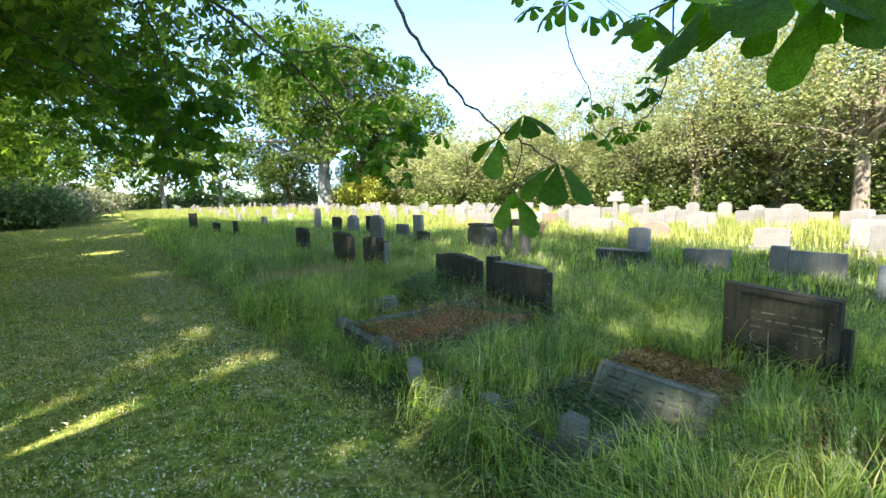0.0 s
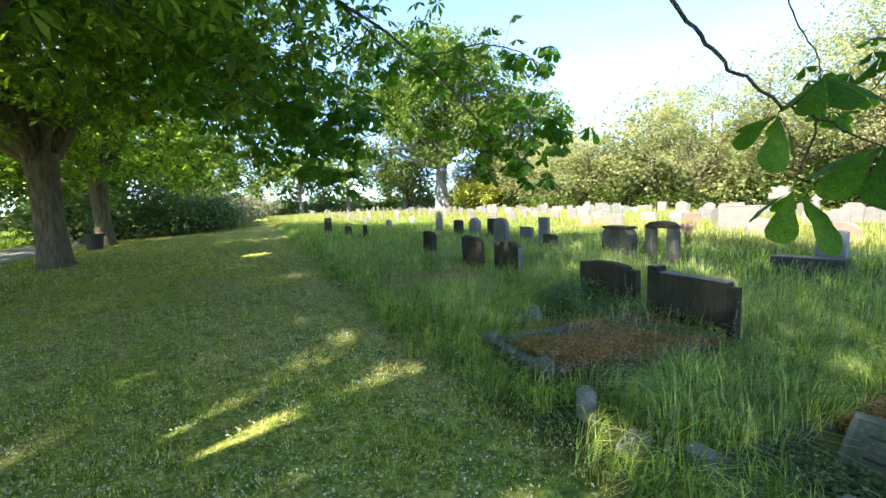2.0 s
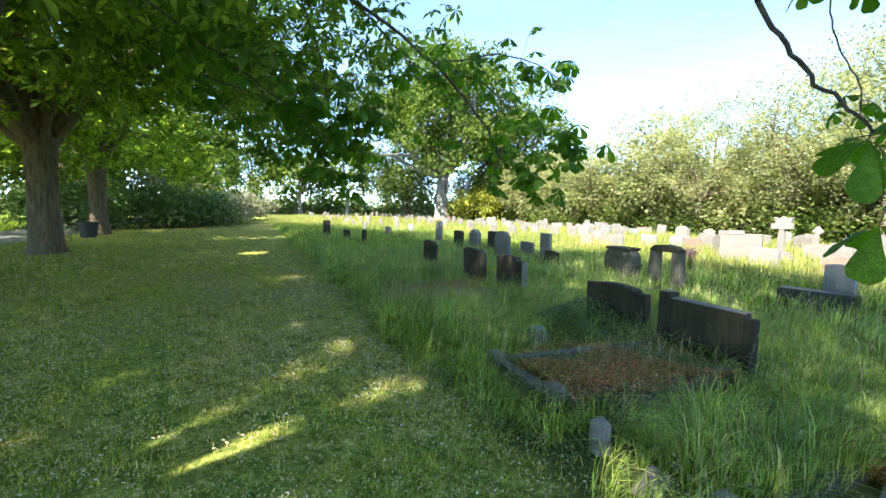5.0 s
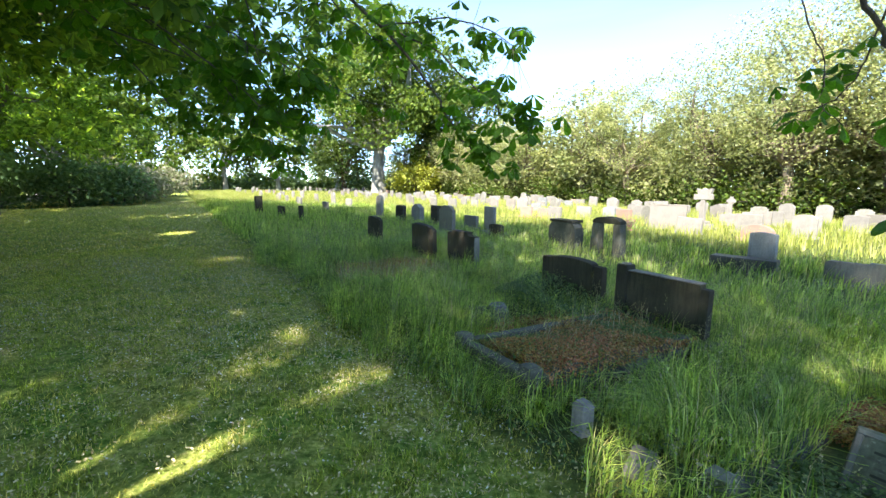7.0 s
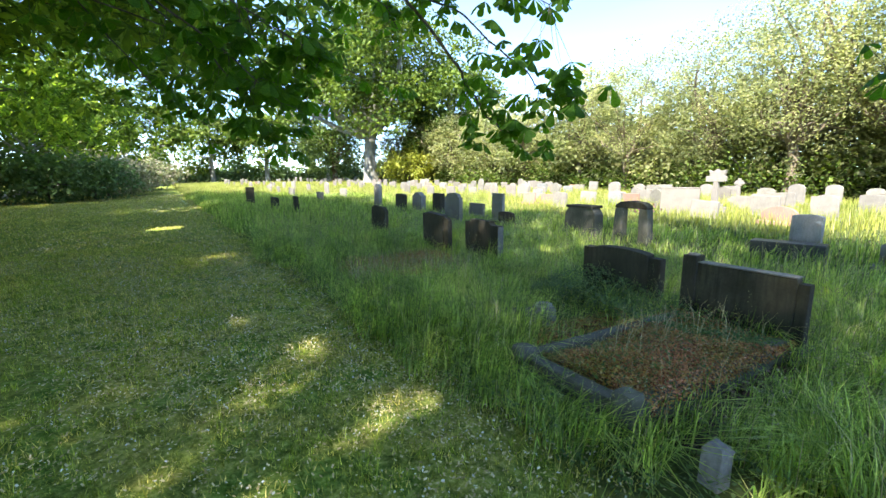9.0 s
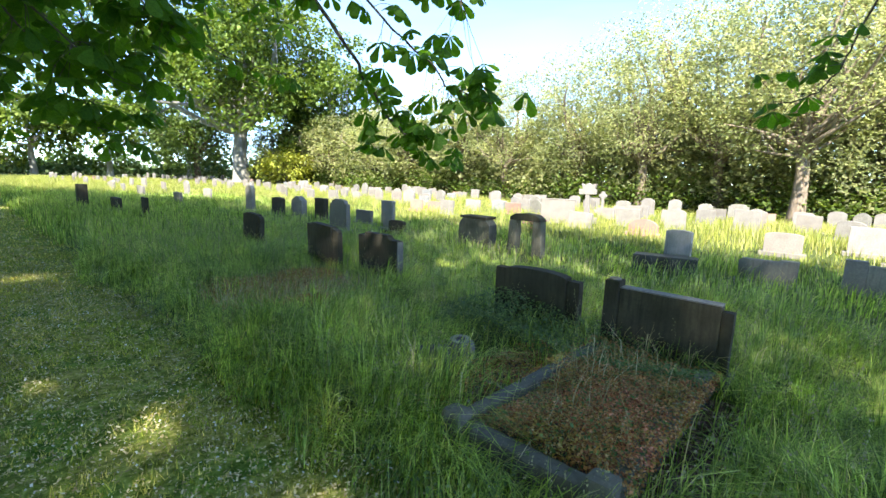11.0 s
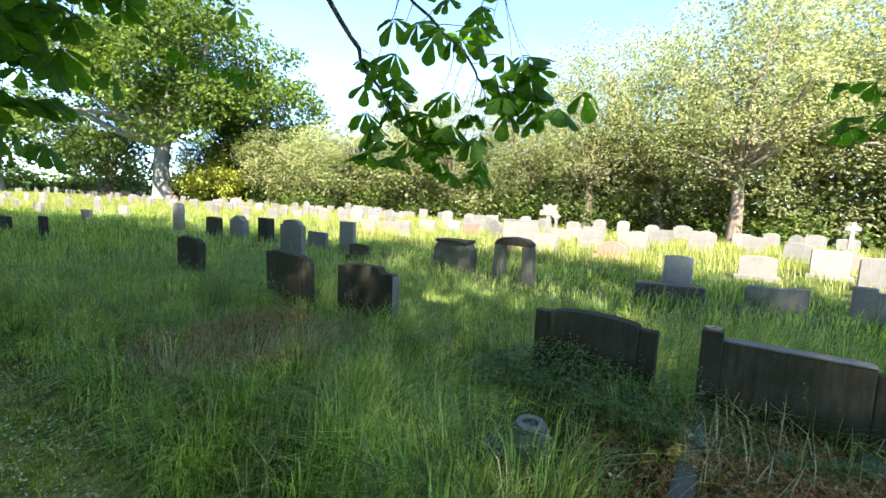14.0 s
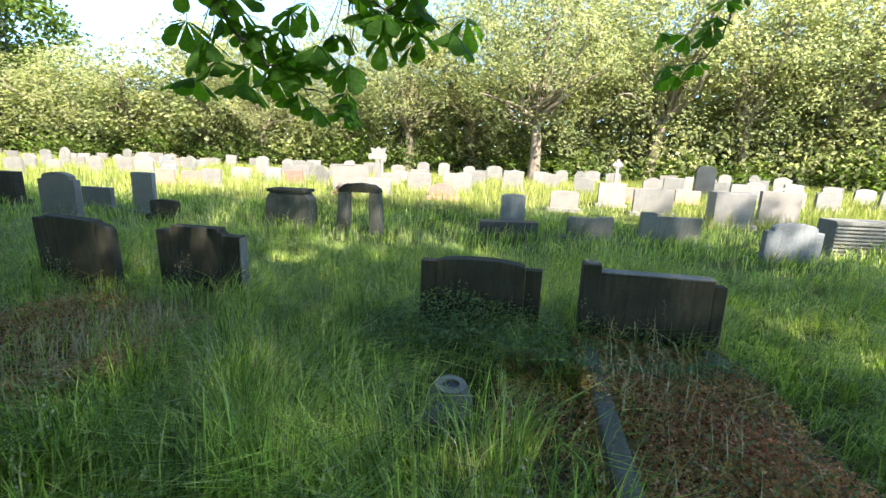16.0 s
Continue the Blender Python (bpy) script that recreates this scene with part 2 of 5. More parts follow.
M_LITTER = leaf_mat("dead_leaf", [(0.0, (0.03, 0.018, 0.015)), (0.6, (0.10, 0.055, 0.045)), (0.9, (0.20, 0.13, 0.11)), (1.0, (0.42, 0.34, 0.32))], 0.1, 0.7, (1.1, 1.0, 0.8))
M_HERB = leaf_mat("green_herb", [(0.0, (0.06, 0.11, 0.035)), (0.7, (0.12, 0.20, 0.06)), (1.0, (0.22, 0.28, 0.11))], 0.35, 0.5, (1.3, 1.35, 0.6))


def ground_mat():
    m, n, l, b = nodes_of("ground_soil_and_turf")
    tc = n.new("ShaderNodeTexCoord")
    dot = n.new("ShaderNodeVectorMath")
    dot.operation = "DOT_PRODUCT"
    dot.inputs[1].default_value = (0.8, 0.6, 0)
    l.new(tc.outputs["Object"], dot.inputs[0])
    wob = noise_node(n, l, 1.1, 4)
    add = n.new("ShaderNodeMath")
    add.operation = "MULTIPLY_ADD"
    add.inputs[1].default_value = 0.7
    l.new(wob.outputs["Fac"], add.inputs[0])
    l.new(dot.outputs["Value"], add.inputs[2])
    edge = n.new("ShaderNodeMapRange")
    edge.inputs["From Min"].default_value, edge.inputs["From Max"].default_value = 1.55, 1.9
    l.new(add.outputs[0], edge.inputs["Value"])
    f = noise_node(n, l, 26, 9, 0.75)
    g = noise_node(n, l, 1.7, 7, 0.65)
    lawn_a = ramp(n, [(0.30, (0.055, 0.075, 0.022)), (0.5, (0.24, 0.26, 0.08)), (0.70, (0.54, 0.47, 0.25))])
    l.new(f.outputs["Fac"], lawn_a.inputs["Fac"])
    lawn_b = ramp(n, [(0.36, (0.5, 0.8, 0.5)), (0.64, (1.25, 1.1, 1.05))])
    l.new(g.outputs["Fac"], lawn_b.inputs["Fac"])
    k = noise_node(n, l, 7.5, 6, 0.7)
    lawn_c = ramp(n, [(0.36, (0.5, 0.6, 0.42)), (0.64, (1.6, 1.6, 1.35))])
    l.new(k.outputs["Fac"], lawn_c.inputs["Fac"])
    lawn = mixer(n, l, mixer(n, l, lawn_a.outputs["Color"], lawn_b.outputs["Color"], 1.0, "MULTIPLY"), lawn_c.outputs["Color"], 1.0, "MULTIPLY")
    soil = ramp(n, [(0.3, (0.035, 0.05, 0.016)), (0.7, (0.11, 0.14, 0.045))])
    l.new(f.outputs["Fac"], soil.inputs["Fac"])
    l.new(mixer(n, l, lawn, soil.outputs["Color"], edge.outputs["Result"]), b.inputs["Base Color"])
    b.inputs["Roughness"].default_value = 1.0
    b.inputs["Specular IOR Level"].default_value = 0.1
    bp = n.new("ShaderNodeBump")
    bp.inputs["Strength"].default_value, bp.inputs["Distance"].default_value = 0.8, 0.03
    l.new(f.outputs["Fac"], bp.inputs["Height"])
    l.new(bp.outputs["Normal"], b.inputs["Normal"])
    return m


def road_mat():
    m, n, l, b = nodes_of("worn_asphalt")
    f = noise_node(n, l, 60, 8, 0.8)
    g = noise_node(n, l, 0.9, 5)
    a = ramp(n, [(0.3, (0.13, 0.125, 0.12)), (0.7, (0.27, 0.26, 0.25))])
    l.new(f.outputs["Fac"], a.inputs["Fac"])
    c = ramp(n, [(0.35, (0.75, 0.75, 0.72)), (0.65, (1.15, 1.13, 1.1))])
    l.new(g.outputs["Fac"], c.inputs["Fac"])
    l.new(mixer(n, l, a.outputs["Color"], c.outputs["Color"], 1.0, "MULTIPLY"), b.inputs["Base Color"])
    b.inputs["Roughness"].default_value = 0.9
    return m


def plain_mat(name, colour, rough=0.6, metal=0.0):
    m, n, l, b = nodes_of(name)
    t = noise_node(n, l, 20, 6)
    r = ramp(n, [(0.3, tuple(0.75 * c for c in colour)), (0.7, tuple(min(1, 1.15 * c) for c in colour))])
    l.new(t.outputs["Fac"], r.inputs["Fac"])
    l.new(r.outputs["Color"], b.inputs["Base Color"])
    b.inputs["Roughness"].default_value, b.inputs["Metallic"].default_value = rough, metal
    return m


# ---- mesh helpers ----
def mesh_from(name, verts, faces, material, smooth=False):
    """A mesh from an (n, 3) array and a list of (m, k) index arrays."""
    me = bpy.data.meshes.new(name)
    verts = np.asarray(verts, np.float32)
    faces = [np.asarray(f, np.int32) for f in faces if len(f)]
    me.vertices.add(len(verts))
    me.vertices.foreach_set("co", verts.ravel())
    loops = np.concatenate([f.ravel() for f in faces])
    counts = np.concatenate([np.full(len(f), f.shape[1], np.int32) for f in faces])
    me.loops.add(len(loops))
    me.loops.foreach_set("vertex_index", loops)
    me.polygons.add(len(counts))
    me.polygons.foreach_set("loop_start", np.concatenate(([0], np.cumsum(counts)[:-1])).astype(np.int32))
    me.polygons.foreach_set("loop_total", counts)
    if smooth:
        me.polygons.foreach_set("use_smooth", np.ones(len(counts), bool))
    me.materials.append(material)
    me.update(calc_edges=True)
    return me


def part(name, bm, material, parent, label=""):
    me = bpy.data.meshes.new(name)
    bm.to_mesh(me)
    bm.free()
    me.materials.append(material)
    ob = new(name, me)
    ob.parent = parent
    return tagged(ob, label)


def part_mesh(name, me, parent, label=""):
    ob = new(name, me)
    ob.parent = parent
    return tagged(ob, label)


def thing(name, label, category, group="", at=None):
    ob = new(name)
    ob.empty_display_size = 0.2
    if at is not None:
        ob.matrix_basis = at
    return tagged(ob, label, category, group)


def box_bm(x0, x1, y0, y1, z0, z1, bevel=0.008, bm=None, wobble=0.0):
    own = bm is None
    bm = bm or bmesh.new()
    made = bmesh.ops.create_cube(bm, size=1.0)["verts"]
    for v in made:
        v.co = Vector(((x0 + x1) / 2 + v.co.x * (x1 - x0), (y0 + y1) / 2 + v.co.y * (y1 - y0), (z0 + z1) / 2 + v.co.z * (z1 - z0)))
        if wobble:
            v.co += Vector((rnd.uniform(-1, 1), rnd.uniform(-1, 1), rnd.uniform(-1, 1))) * wobble
    if bevel and own:
        bmesh.ops.bevel(bm, geom=bm.edges[:], offset=bevel, segments=2, affect="EDGES", profile=0.6)
    return bm


def slab_bm(profile, depth, bevel=0.01, y0=0.0):
    """A slab whose front outline is the profile of (x, z), depth thick along y behind y0."""
    bm = bmesh.new()
    front = [bm.verts.new((x, y0, z)) for x, z in profile]
    face = bm.faces.new(front)
    made = bmesh.ops.extrude_face_region(bm, geom=[face])
    for v in (g for g in made["geom"] if isinstance(g, bmesh.types.BMVert)):
        v.co.y += depth
    bmesh.ops.recalc_face_normals(bm, faces=bm.faces[:])
    if bevel:
        sharp = [e for e in bm.edges if len(e.link_faces) == 2 and e.calc_face_angle(0) > 0.7]
        bmesh.ops.bevel(bm, geom=sharp, offset=bevel, segments=2, affect="EDGES", profile=0.6)
    return bm


def arc(cx, cz, rx, rz, a0, a1, steps):
    return [(cx + rx * math.cos(radians(a0 + (a1 - a0) * i / steps)), cz + rz * math.sin(radians(a0 + (a1 - a0) * i / steps))) for i in range(steps + 1)]


def outline(kind, w, h):
    """Front outlines of headstones, from the foot at the left, clockwise."""
    a = w / 2
    if kind == "round":
        return [(-a, -0.1), (-a, h - 0.28 * w)] + arc(0, h - 0.28 * w, a, 0.28 * w, 175, 5, 9) + [(a, h - 0.28 * w), (a, -0.1)]
    if kind == "camber":
        return [(-a, -0.1), (-a, h - 0.08 * w)] + arc(0, h - 0.08 * w, a, 0.08 * w, 170, 10, 6) + [(a, h - 0.08 * w), (a, -0.1)]
    if kind == "ogee":
        top = [(-a, h - 0.2 * w), (-0.36 * w, h - 0.16 * w), (-0.22 * w, h - 0.06 * w), (-0.1 * w, h - 0.01 * w), (0, h)]
        return [(-a, -0.1)] + top + [(-x, z) for x, z in top[-2::-1]] + [(a, -0.1)]
    if kind == "shoulder":
        return [(-a, -0.1), (-a, h - 0.16 * w), (-0.38 * w, h - 0.16 * w), (-0.38 * w, h - 0.1 * w)] + arc(0, h - 0.1 * w, 0.38 * w, 0.1 * w, 170, 10, 6) + [(0.38 * w, h - 0.1 * w), (0.38 * w, h - 0.16 * w), (a, h - 0.16 * w), (a, -0.1)]
    if kind == "gothic":
        return [(-a, -0.1), (-a, h - 0.5 * w), (-0.4 * w, h - 0.25 * w), (-0.2 * w, h - 0.07 * w), (0, h), (0.2 * w, h - 0.07 * w), (0.4 * w, h - 0.25 * w), (a, h - 0.5 * w), (a, -0.1)]
    return [(-a, -0.1), (-a, h), (a, h), (a, -0.1)]


def tube(path, radii, sides=7):
    """Verts and quads of a round tube along a path."""
    path = np.asarray(path, float)
    n = len(path)
    tang = np.gradient(path, axis=0)
    tang /= np.linalg.norm(tang, axis=1)[:, None] + 1e-9
    ref = np.array((0.0, 0.0, 1.0)) if abs(tang[0][2]) < 0.8 else np.array((1.0, 0.0, 0.0))
    side = np.cross(tang, ref)
    side /= np.linalg.norm(side, axis=1)[:, None] + 1e-9
    up = np.cross(side, tang)
    a = np.linspace(0, 2 * np.pi, sides, endpoint=False)
    r = np.asarray(radii, float)[:, None, None]
    v = path[:, None] + r * (np.cos(a)[None, :, None] * side[:, None] + np.sin(a)[None, :, None] * up[:, None])
    i, j = np.meshgrid(np.arange(n - 1), np.arange(sides), indexing="ij")
    k = (j + 1) % sides
    f = np.stack([i * sides + j, i * sides + k, (i + 1) * sides + k, (i + 1) * sides + j], -1).reshape(-1, 4)
    return v.reshape(-1, 3), f


def join(pieces):
    vs, fs, at = [], [], 0
    for v, f in pieces:
        vs.append(v)
        fs.append(f + at)
        at += len(v)
    return np.concatenate(vs), np.concatenate(fs)


def curve_path(p0, p1, sag=0.0, bend=0.0, steps=7, gen=rng):
    p0, p1 = np.asarray(p0, float), np.asarray(p1, float)
    t = np.linspace(0, 1, steps)[:, None]
    path = p0 + (p1 - p0) * t
    length = np.linalg.norm(p1 - p0)
    path[:, 2] += (sag * length * 4 * (t * (1 - t)))[:, 0]
    if bend:
        off = gen.normal(0, 1, 3) * bend * length
        path += np.sin(np.pi * t) * off + np.sin(2 * np.pi * t) * gen.normal(0, 1, 3) * bend * length * 0.5
    return path


def frames_for(count, gen, tilt):
    """Random rotation matrices (count, 3, 3): any heading, tilted by about tilt radians."""
    h = gen.uniform(0, 2 * np.pi, count)
    p = gen.normal(tilt, 0.45, count)
    r = gen.normal(0, 0.4, count)
    ch, sh, cp, sp, cr, sr = np.cos(h), np.sin(h), np.cos(p), np.sin(p), np.cos(r), np.sin(r)
    z0 = np.zeros(count)
    o1 = np.ones(count)
    rz = np.stack([ch, -sh, z0, sh, ch, z0, z0, z0, o1], -1).reshape(-1, 3, 3)
    ry = np.stack([cp, z0, sp, z0, o1, z0, -sp, z0, cp], -1).reshape(-1, 3, 3)
    rx = np.stack([o1, z0, z0, z0, cr, -sr, z0, sr, cr], -1).reshape(-1, 3, 3)
    return rz @ ry @ rx


def scatter(template_v, template_f, centres, mats, sizes):
    """Copies of a small template, joined: verts and faces."""
    v = np.einsum("nij,kj->nki", mats, template_v) * sizes[:, None, None] + centres[:, None]
    k = len(template_v)
    f = template_f[None] + (np.arange(len(centres)) * k)[:, None, None]
    return v.reshape(-1, 3), f.reshape(-1, template_f.shape[1])


def palm_template(leaflets=5):
    v, f = [], []
    for i in range(leaflets):
        a = radians(-105 + 210 * i / (leaflets - 1))
        r = 1.0 - 0.28 * abs(i - (leaflets - 1) / 2) / ((leaflets - 1) / 2)
        c, s = math.cos(a), math.sin(a)
        for u, w, z in ((0.04, 0, 0), (0.66, -0.2, -0.16), (1.0, 0, -0.42), (0.66, 0.2, -0.16)):
            v.append((r * (u * c - w * s), r * (u * s + w * c), r * z))
        f.append([4 * i, 4 * i + 1, 4 * i + 2, 4 * i + 3])
    return np.array(v), np.array(f)


PALM_V, PALM_F = palm_template()
OVAL_V = np.array([(0, 0, 0), (0.5, -0.33, 0.06), (1, 0, -0.1), (0.5, 0.33, 0.06)], float)
OVAL_F = np.array([[0, 1, 2, 3]])


def crown_clumps(count, centre, radii, gen, low=-0.75, inner=0.55):
    out = []
    while len(out) < count:
        d = gen.normal(0, 1, 3)
        d /= np.linalg.norm(d)
        if d[2] < low:
            continue
        out.append(np.asarray(centre) + d * np.asarray(radii) * gen.uniform(inner, 1.0))
    return np.array(out)


# ---- the large structure ----
def build_ground():
    s = np.concatenate([np.linspace(-1500, -60, 6), np.linspace(-40, 70, 56), np.linspace(100, 1500, 6)])
    gx, gy = np.meshgrid(s, s, indexing="ij")
    n = len(s)
    v = np.stack([gx, gy, np.zeros_like(gx)], -1).reshape(-1, 3)
    i, j = np.meshgrid(np.arange(n - 1), np.arange(n - 1), indexing="ij")
    f = np.stack([i * n + j, (i + 1) * n + j, (i + 1) * n + j + 1, i * n + j + 1], -1).reshape(-1, 4)
    ob = new("ground", mesh_from("ground", v, [f], ground_mat()))
    return tagged(ob, "mown turf walk beside rough burial-ground soil", "ground", kind="structure")


def build_road():
    bm = bmesh.new()
    rows = []
    for i in range(36):
        s = -40 + i * 4
        rows.append([bm.verts.new(plan(s, -9.1 + 0.15 * math.sin(i * 1.7), 0.012)), bm.verts.new(plan(s, -10.6, 0.03)), bm.verts.new(plan(s, -12.3 + 0.12 * math.sin(i * 2.3), 0.012))])
    for a, b in zip(rows, rows[1:]):
        for k in range(2):
            bm.faces.new((a[k], a[k + 1], b[k + 1], b[k]))
    bmesh.ops.recalc_face_normals(bm, faces=bm.faces[:])
    me = bpy.data.meshes.new("road")
    bm.to_mesh(me)
    bm.free()
    me.materials.append(road_mat())
    return tagged(new("road", me), "worn pale asphalt cemetery drive", "road", kind="structure")


build_ground()
build_road()


# ---- headstones with a shape of their own ----
def at_row(s, d, turn=0.0, lean=0.0, z=0.0):
    p = plan(s, d, z)
    return pose(p.x, p.y, p.z, lean, 0, ROW_TURN + turn)


def writing(stone, x0, x1, z_rows, y, h=0.013):
    """Lines of worn, unreadable lettering as shallow bars."""
    for z in z_rows:
        x = x0 + rnd.uniform(0, 0.12) * (x1 - x0)
        while x < x1 - 0.03:
            w = min(rnd.uniform(0.03, 0.09), x1 - x)
            part("inscription", box_bm(x, x + w, y - 0.0012, y + 0.004, z, z + h, 0), M_INK if rnd.random() < 0.4 else M_KERB, stone)
            x += w + rnd.uniform(0.012, 0.03)


def grave_a(m):
    g = thing("headstone", "dark weathered headstone with a cambered top and low shoulders", "headstone", at=m)
    body = [(-0.35, -0.1), (-0.35, 0.60)] + arc(0.0, 0.60, 0.35, 0.045, 170, 10, 8) + [(0.35, 0.60), (0.35, -0.1)]
    part("body", slab_bm(body, 0.13, 0.012), M_DARK, g)
    part("shoulder", box_bm(-0.48, -0.352, 0.012, 0.118, -0.1, 0.605, 0.01), M_DARK, g)
    part("shoulder", box_bm(0.352, 0.48, 0.03, 0.125, -0.1, 0.585, 0.01), M_DARK, g)
    part("plinth", box_bm(-0.56, 0.56, -0.08, 0.24, -0.12, 0.07, 0.015), M_KERB, g)
    return g


def ring_bm(r0, r1, z0, z1, steps=20, x=0.0, y=0.0):
    bm = bmesh.new()
    loops = []
    for r, z in ((r1, z0), (r1, z1), (r0, z1), (r0, z0)):
        loops.append([bm.verts.new((x + r * math.cos(2 * math.pi * i / steps), y + r * math.sin(2 * math.pi * i / steps), z)) for i in range(steps)])
    for a, b in zip(loops, loops[1:] + loops[:1]):
        for i in range(steps):
            bm.faces.new((a[i], a[(i + 1) % steps], b[(i + 1) % steps], b[i]))
    bmesh.ops.recalc_face_normals(bm, faces=bm.faces[:])
    return bm


def grave_b(m):
    g = thing("headstone", "dark weathered headstone with a flower-vase pillar and kerbed plot", "headstone", at=m)
    part("vase_pillar", box_bm(-0.50, -0.372, -0.03, 0.125, -0.1, 0.70, 0.012), M_DARK, g, "dark stone pillar holding a flower vase")
    part("vase_rim", ring_bm(0.026, 0.05, 0.69, 0.712, 18, -0.436, 0.047), M_PALE, g)
    # black disc: the shade inside the vase hole as colour
    part("vase_hole", ring_bm(0.001, 0.0255, 0.68, 0.7035, 14, -0.436, 0.047), M_BLACK, g)
    body = [(-0.37, -0.1), (-0.37, 0.635), (0.40, 0.635), (0.40, -0.1)]
    part("body", slab_bm(body, 0.11, 0.012), M_DARK, g)
    part("capping", box_bm(-0.37, 0.402, -0.008, 0.118, 0.637, 0.648, 0.004), M_GREY, g)
    part("shoulder", box_bm(0.403, 0.485, 0.008, 0.10, -0.1, 0.60, 0.01), M_DARK, g)
    part("plinth", box_bm(-0.54, 0.52, -0.09, 0.2, -0.12, 0.09, 0.015), M_KERB, g)
    # kerbs
    part("kerb", box_bm(-0.50, -0.39, -1.98, -0.095, -0.12, 0.17, 0.02, None, 0.004), M_KERB, g)
    part("kerb", box_bm(0.33, 0.44, -1.98, -0.095, -0.12, 0.17, 0.02, None, 0.004), M_KERB, g)
    part("kerb", box_bm(-0.385, 0.325, -2.09, -1.98, -0.12, 0.17, 0.02, None, 0.004), M_KERB, g)
    part("plot_soil", box_bm(-0.388, 0.328, -1.978, -0.095, -0.1, 0.10, 0.01, None, 0.01), M_SOIL, g, "brown earth filling the plot")
    part("corner_post", box_bm(-0.52, -0.38, -2.12, -1.985, -0.12, 0.235, 0.03, None, 0.006), M_KERB, g)
    part("corner_post", box_bm(0.32, 0.46, -2.12, -1.985, -0.12, 0.245, 0.03, None, 0.006), M_KERB, g)
    return g


def grave_c(m, w=0.84, h=0.72, label="dark headstone with stepped shoulders and paler grey end"):
    g = thing("headstone", label, "headstone", at=m)
    k = w / 0.84
    body = [(-0.42 * k, -0.1), (-0.42 * k, h - 0.045), (-0.27 * k, h - 0.045), (-0.27 * k, h), (0.22 * k, h), (0.22 * k, h - 0.03), (0.26 * k, h - 0.06), (0.42 * k, h - 0.06), (0.42 * k, -0.1)]
    part("body", slab_bm(body, 0.11, 0.008), M_DARK, g)
    # thin plate in paler grey than the body on one end
    part("side_face", box_bm(0.421 * k, 0.434 * k, 0.004, 0.106, -0.08, h - 0.075, 0.002), M_GREY, g, "paler grey end face")
    part("plinth", box_bm(-0.5 * k, 0.5 * k, -0.07, 0.2, -0.12, 0.08, 0.015), M_KERB, g)
    return g


def grave_d(m, w=0.84, h=0.74):
    g = thing("headstone", "dark stained headstone with a lowered rounded shoulder", "headstone", at=m)
    k = w / 0.84
    body = [(-0.42 * k, -0.1), (-0.42 * k, h - 0.03), (-0.28 * k, h - 0.03), (-0.28 * k, h), (0.27 * k, h - 0.03), (0.27 * k, -0.1)]
    part("body", slab_bm(body, 0.12, 0.01), M_DARK, g)
    sh = [(0.272 * k, -0.1), (0.272 * k, h - 0.05)] + arc(0.30 * k, h - 0.14, 0.12 * k, 0.08, 80, 10, 4) + [(0.42 * k, -0.1)]
    part("shoulder", slab_bm(sh, 0.09, 0.006, 0.02), M_DARK, g)
    part("plinth", box_bm(-0.5 * k, 0.5 * k, -0.07, 0.2, -0.12, 0.08, 0.015), M_KERB, g)
    return g


def grave_g(m):
    g = thing("headstone", "dark brown headstone with raised border and small shoulder", "headstone", at=m)
    body = [(-0.37, -0.1), (-0.37, 0.76), (0.37, 0.72), (0.37, -0.1)]
    part("body", slab_bm(body, 0.10, 0.008), M_DARK, g)
    part("border", slab_bm([(-0.24, 0.70), (-0.24, 0.735), (0.35, 0.705), (0.35, 0.67)], 0.02, 0.003, -0.017), M_DARK, g)
    part("border", box_bm(0.305, 0.345, -0.017, 0.003, 0.1, 0.667, 0.003), M_DARK, g)
    part("shoulder", box_bm(0.372, 0.43, 0.015, 0.09, -0.1, 0.52, 0.008), M_DARK, g)
    part("plinth", box_bm(-0.47, 0.5, -0.08, 0.19, -0.12, 0.08, 0.015), M_KERB, g)
    writing(g, -0.2, 0.25, (0.55, 0.49, 0.43), 0.0)
    return g


def tablet_h(m):
    """A desk tablet that leans back in its plot."""
    g = thing("grave_tablet", "mossy grey memorial tablet leaning back among weeds", "tablet", at=m)
    part("body", box_bm(-0.37, 0.37, 0, 0.07, -0.14, 0.37, 0.008), M_LICHEN, g)
    for x0, x1, z0, z1 in ((-0.36, 0.36, 0.325, 0.35), (-0.36, -0.335, -0.05, 0.322), (0.305, 0.36, -0.05, 0.322)):
        part("border", box_bm(x0, x1, -0.012, 0.002, z0, z1, 0.004), M_GREY, g)
    writing(g, -0.3, 0.02, (0.25, 0.21, 0.17, 0.13), 0.0, 0.014)
    writing(g, 0.05, 0.28, (0.25, 0.20, 0.15), 0.0, 0.016)
    return g


def plot_kerb(m, w, length, label, posts=True):
    g = thing("grave_kerb", label, "kerb", at=m)
    a = w / 2
    part("kerb", box_bm(-a, -a + 0.1, -length + 0.1, 0, -0.12, 0.06, 0.018, None, 0.005), M_KERB, g)
    part("kerb", box_bm(a - 0.1, a, -length + 0.1, 0, -0.12, 0.06, 0.018, None, 0.005), M_KERB, g)
    part("kerb", box_bm(-a + 0.12, a - 0.12, -length, -length + 0.1, -0.12, 0.06, 0.018, None, 0.005), M_KERB, g)
    if posts:
        for x, h in ((-a, 0.17), (a - 0.11, 0.29)):
            part("corner_post", box_bm(x - 0.01, x + 0.12, -length - 0.015, -length + 0.095, -0.12, h, 0.012, None, 0.002), M_LICHEN, g)
    return g


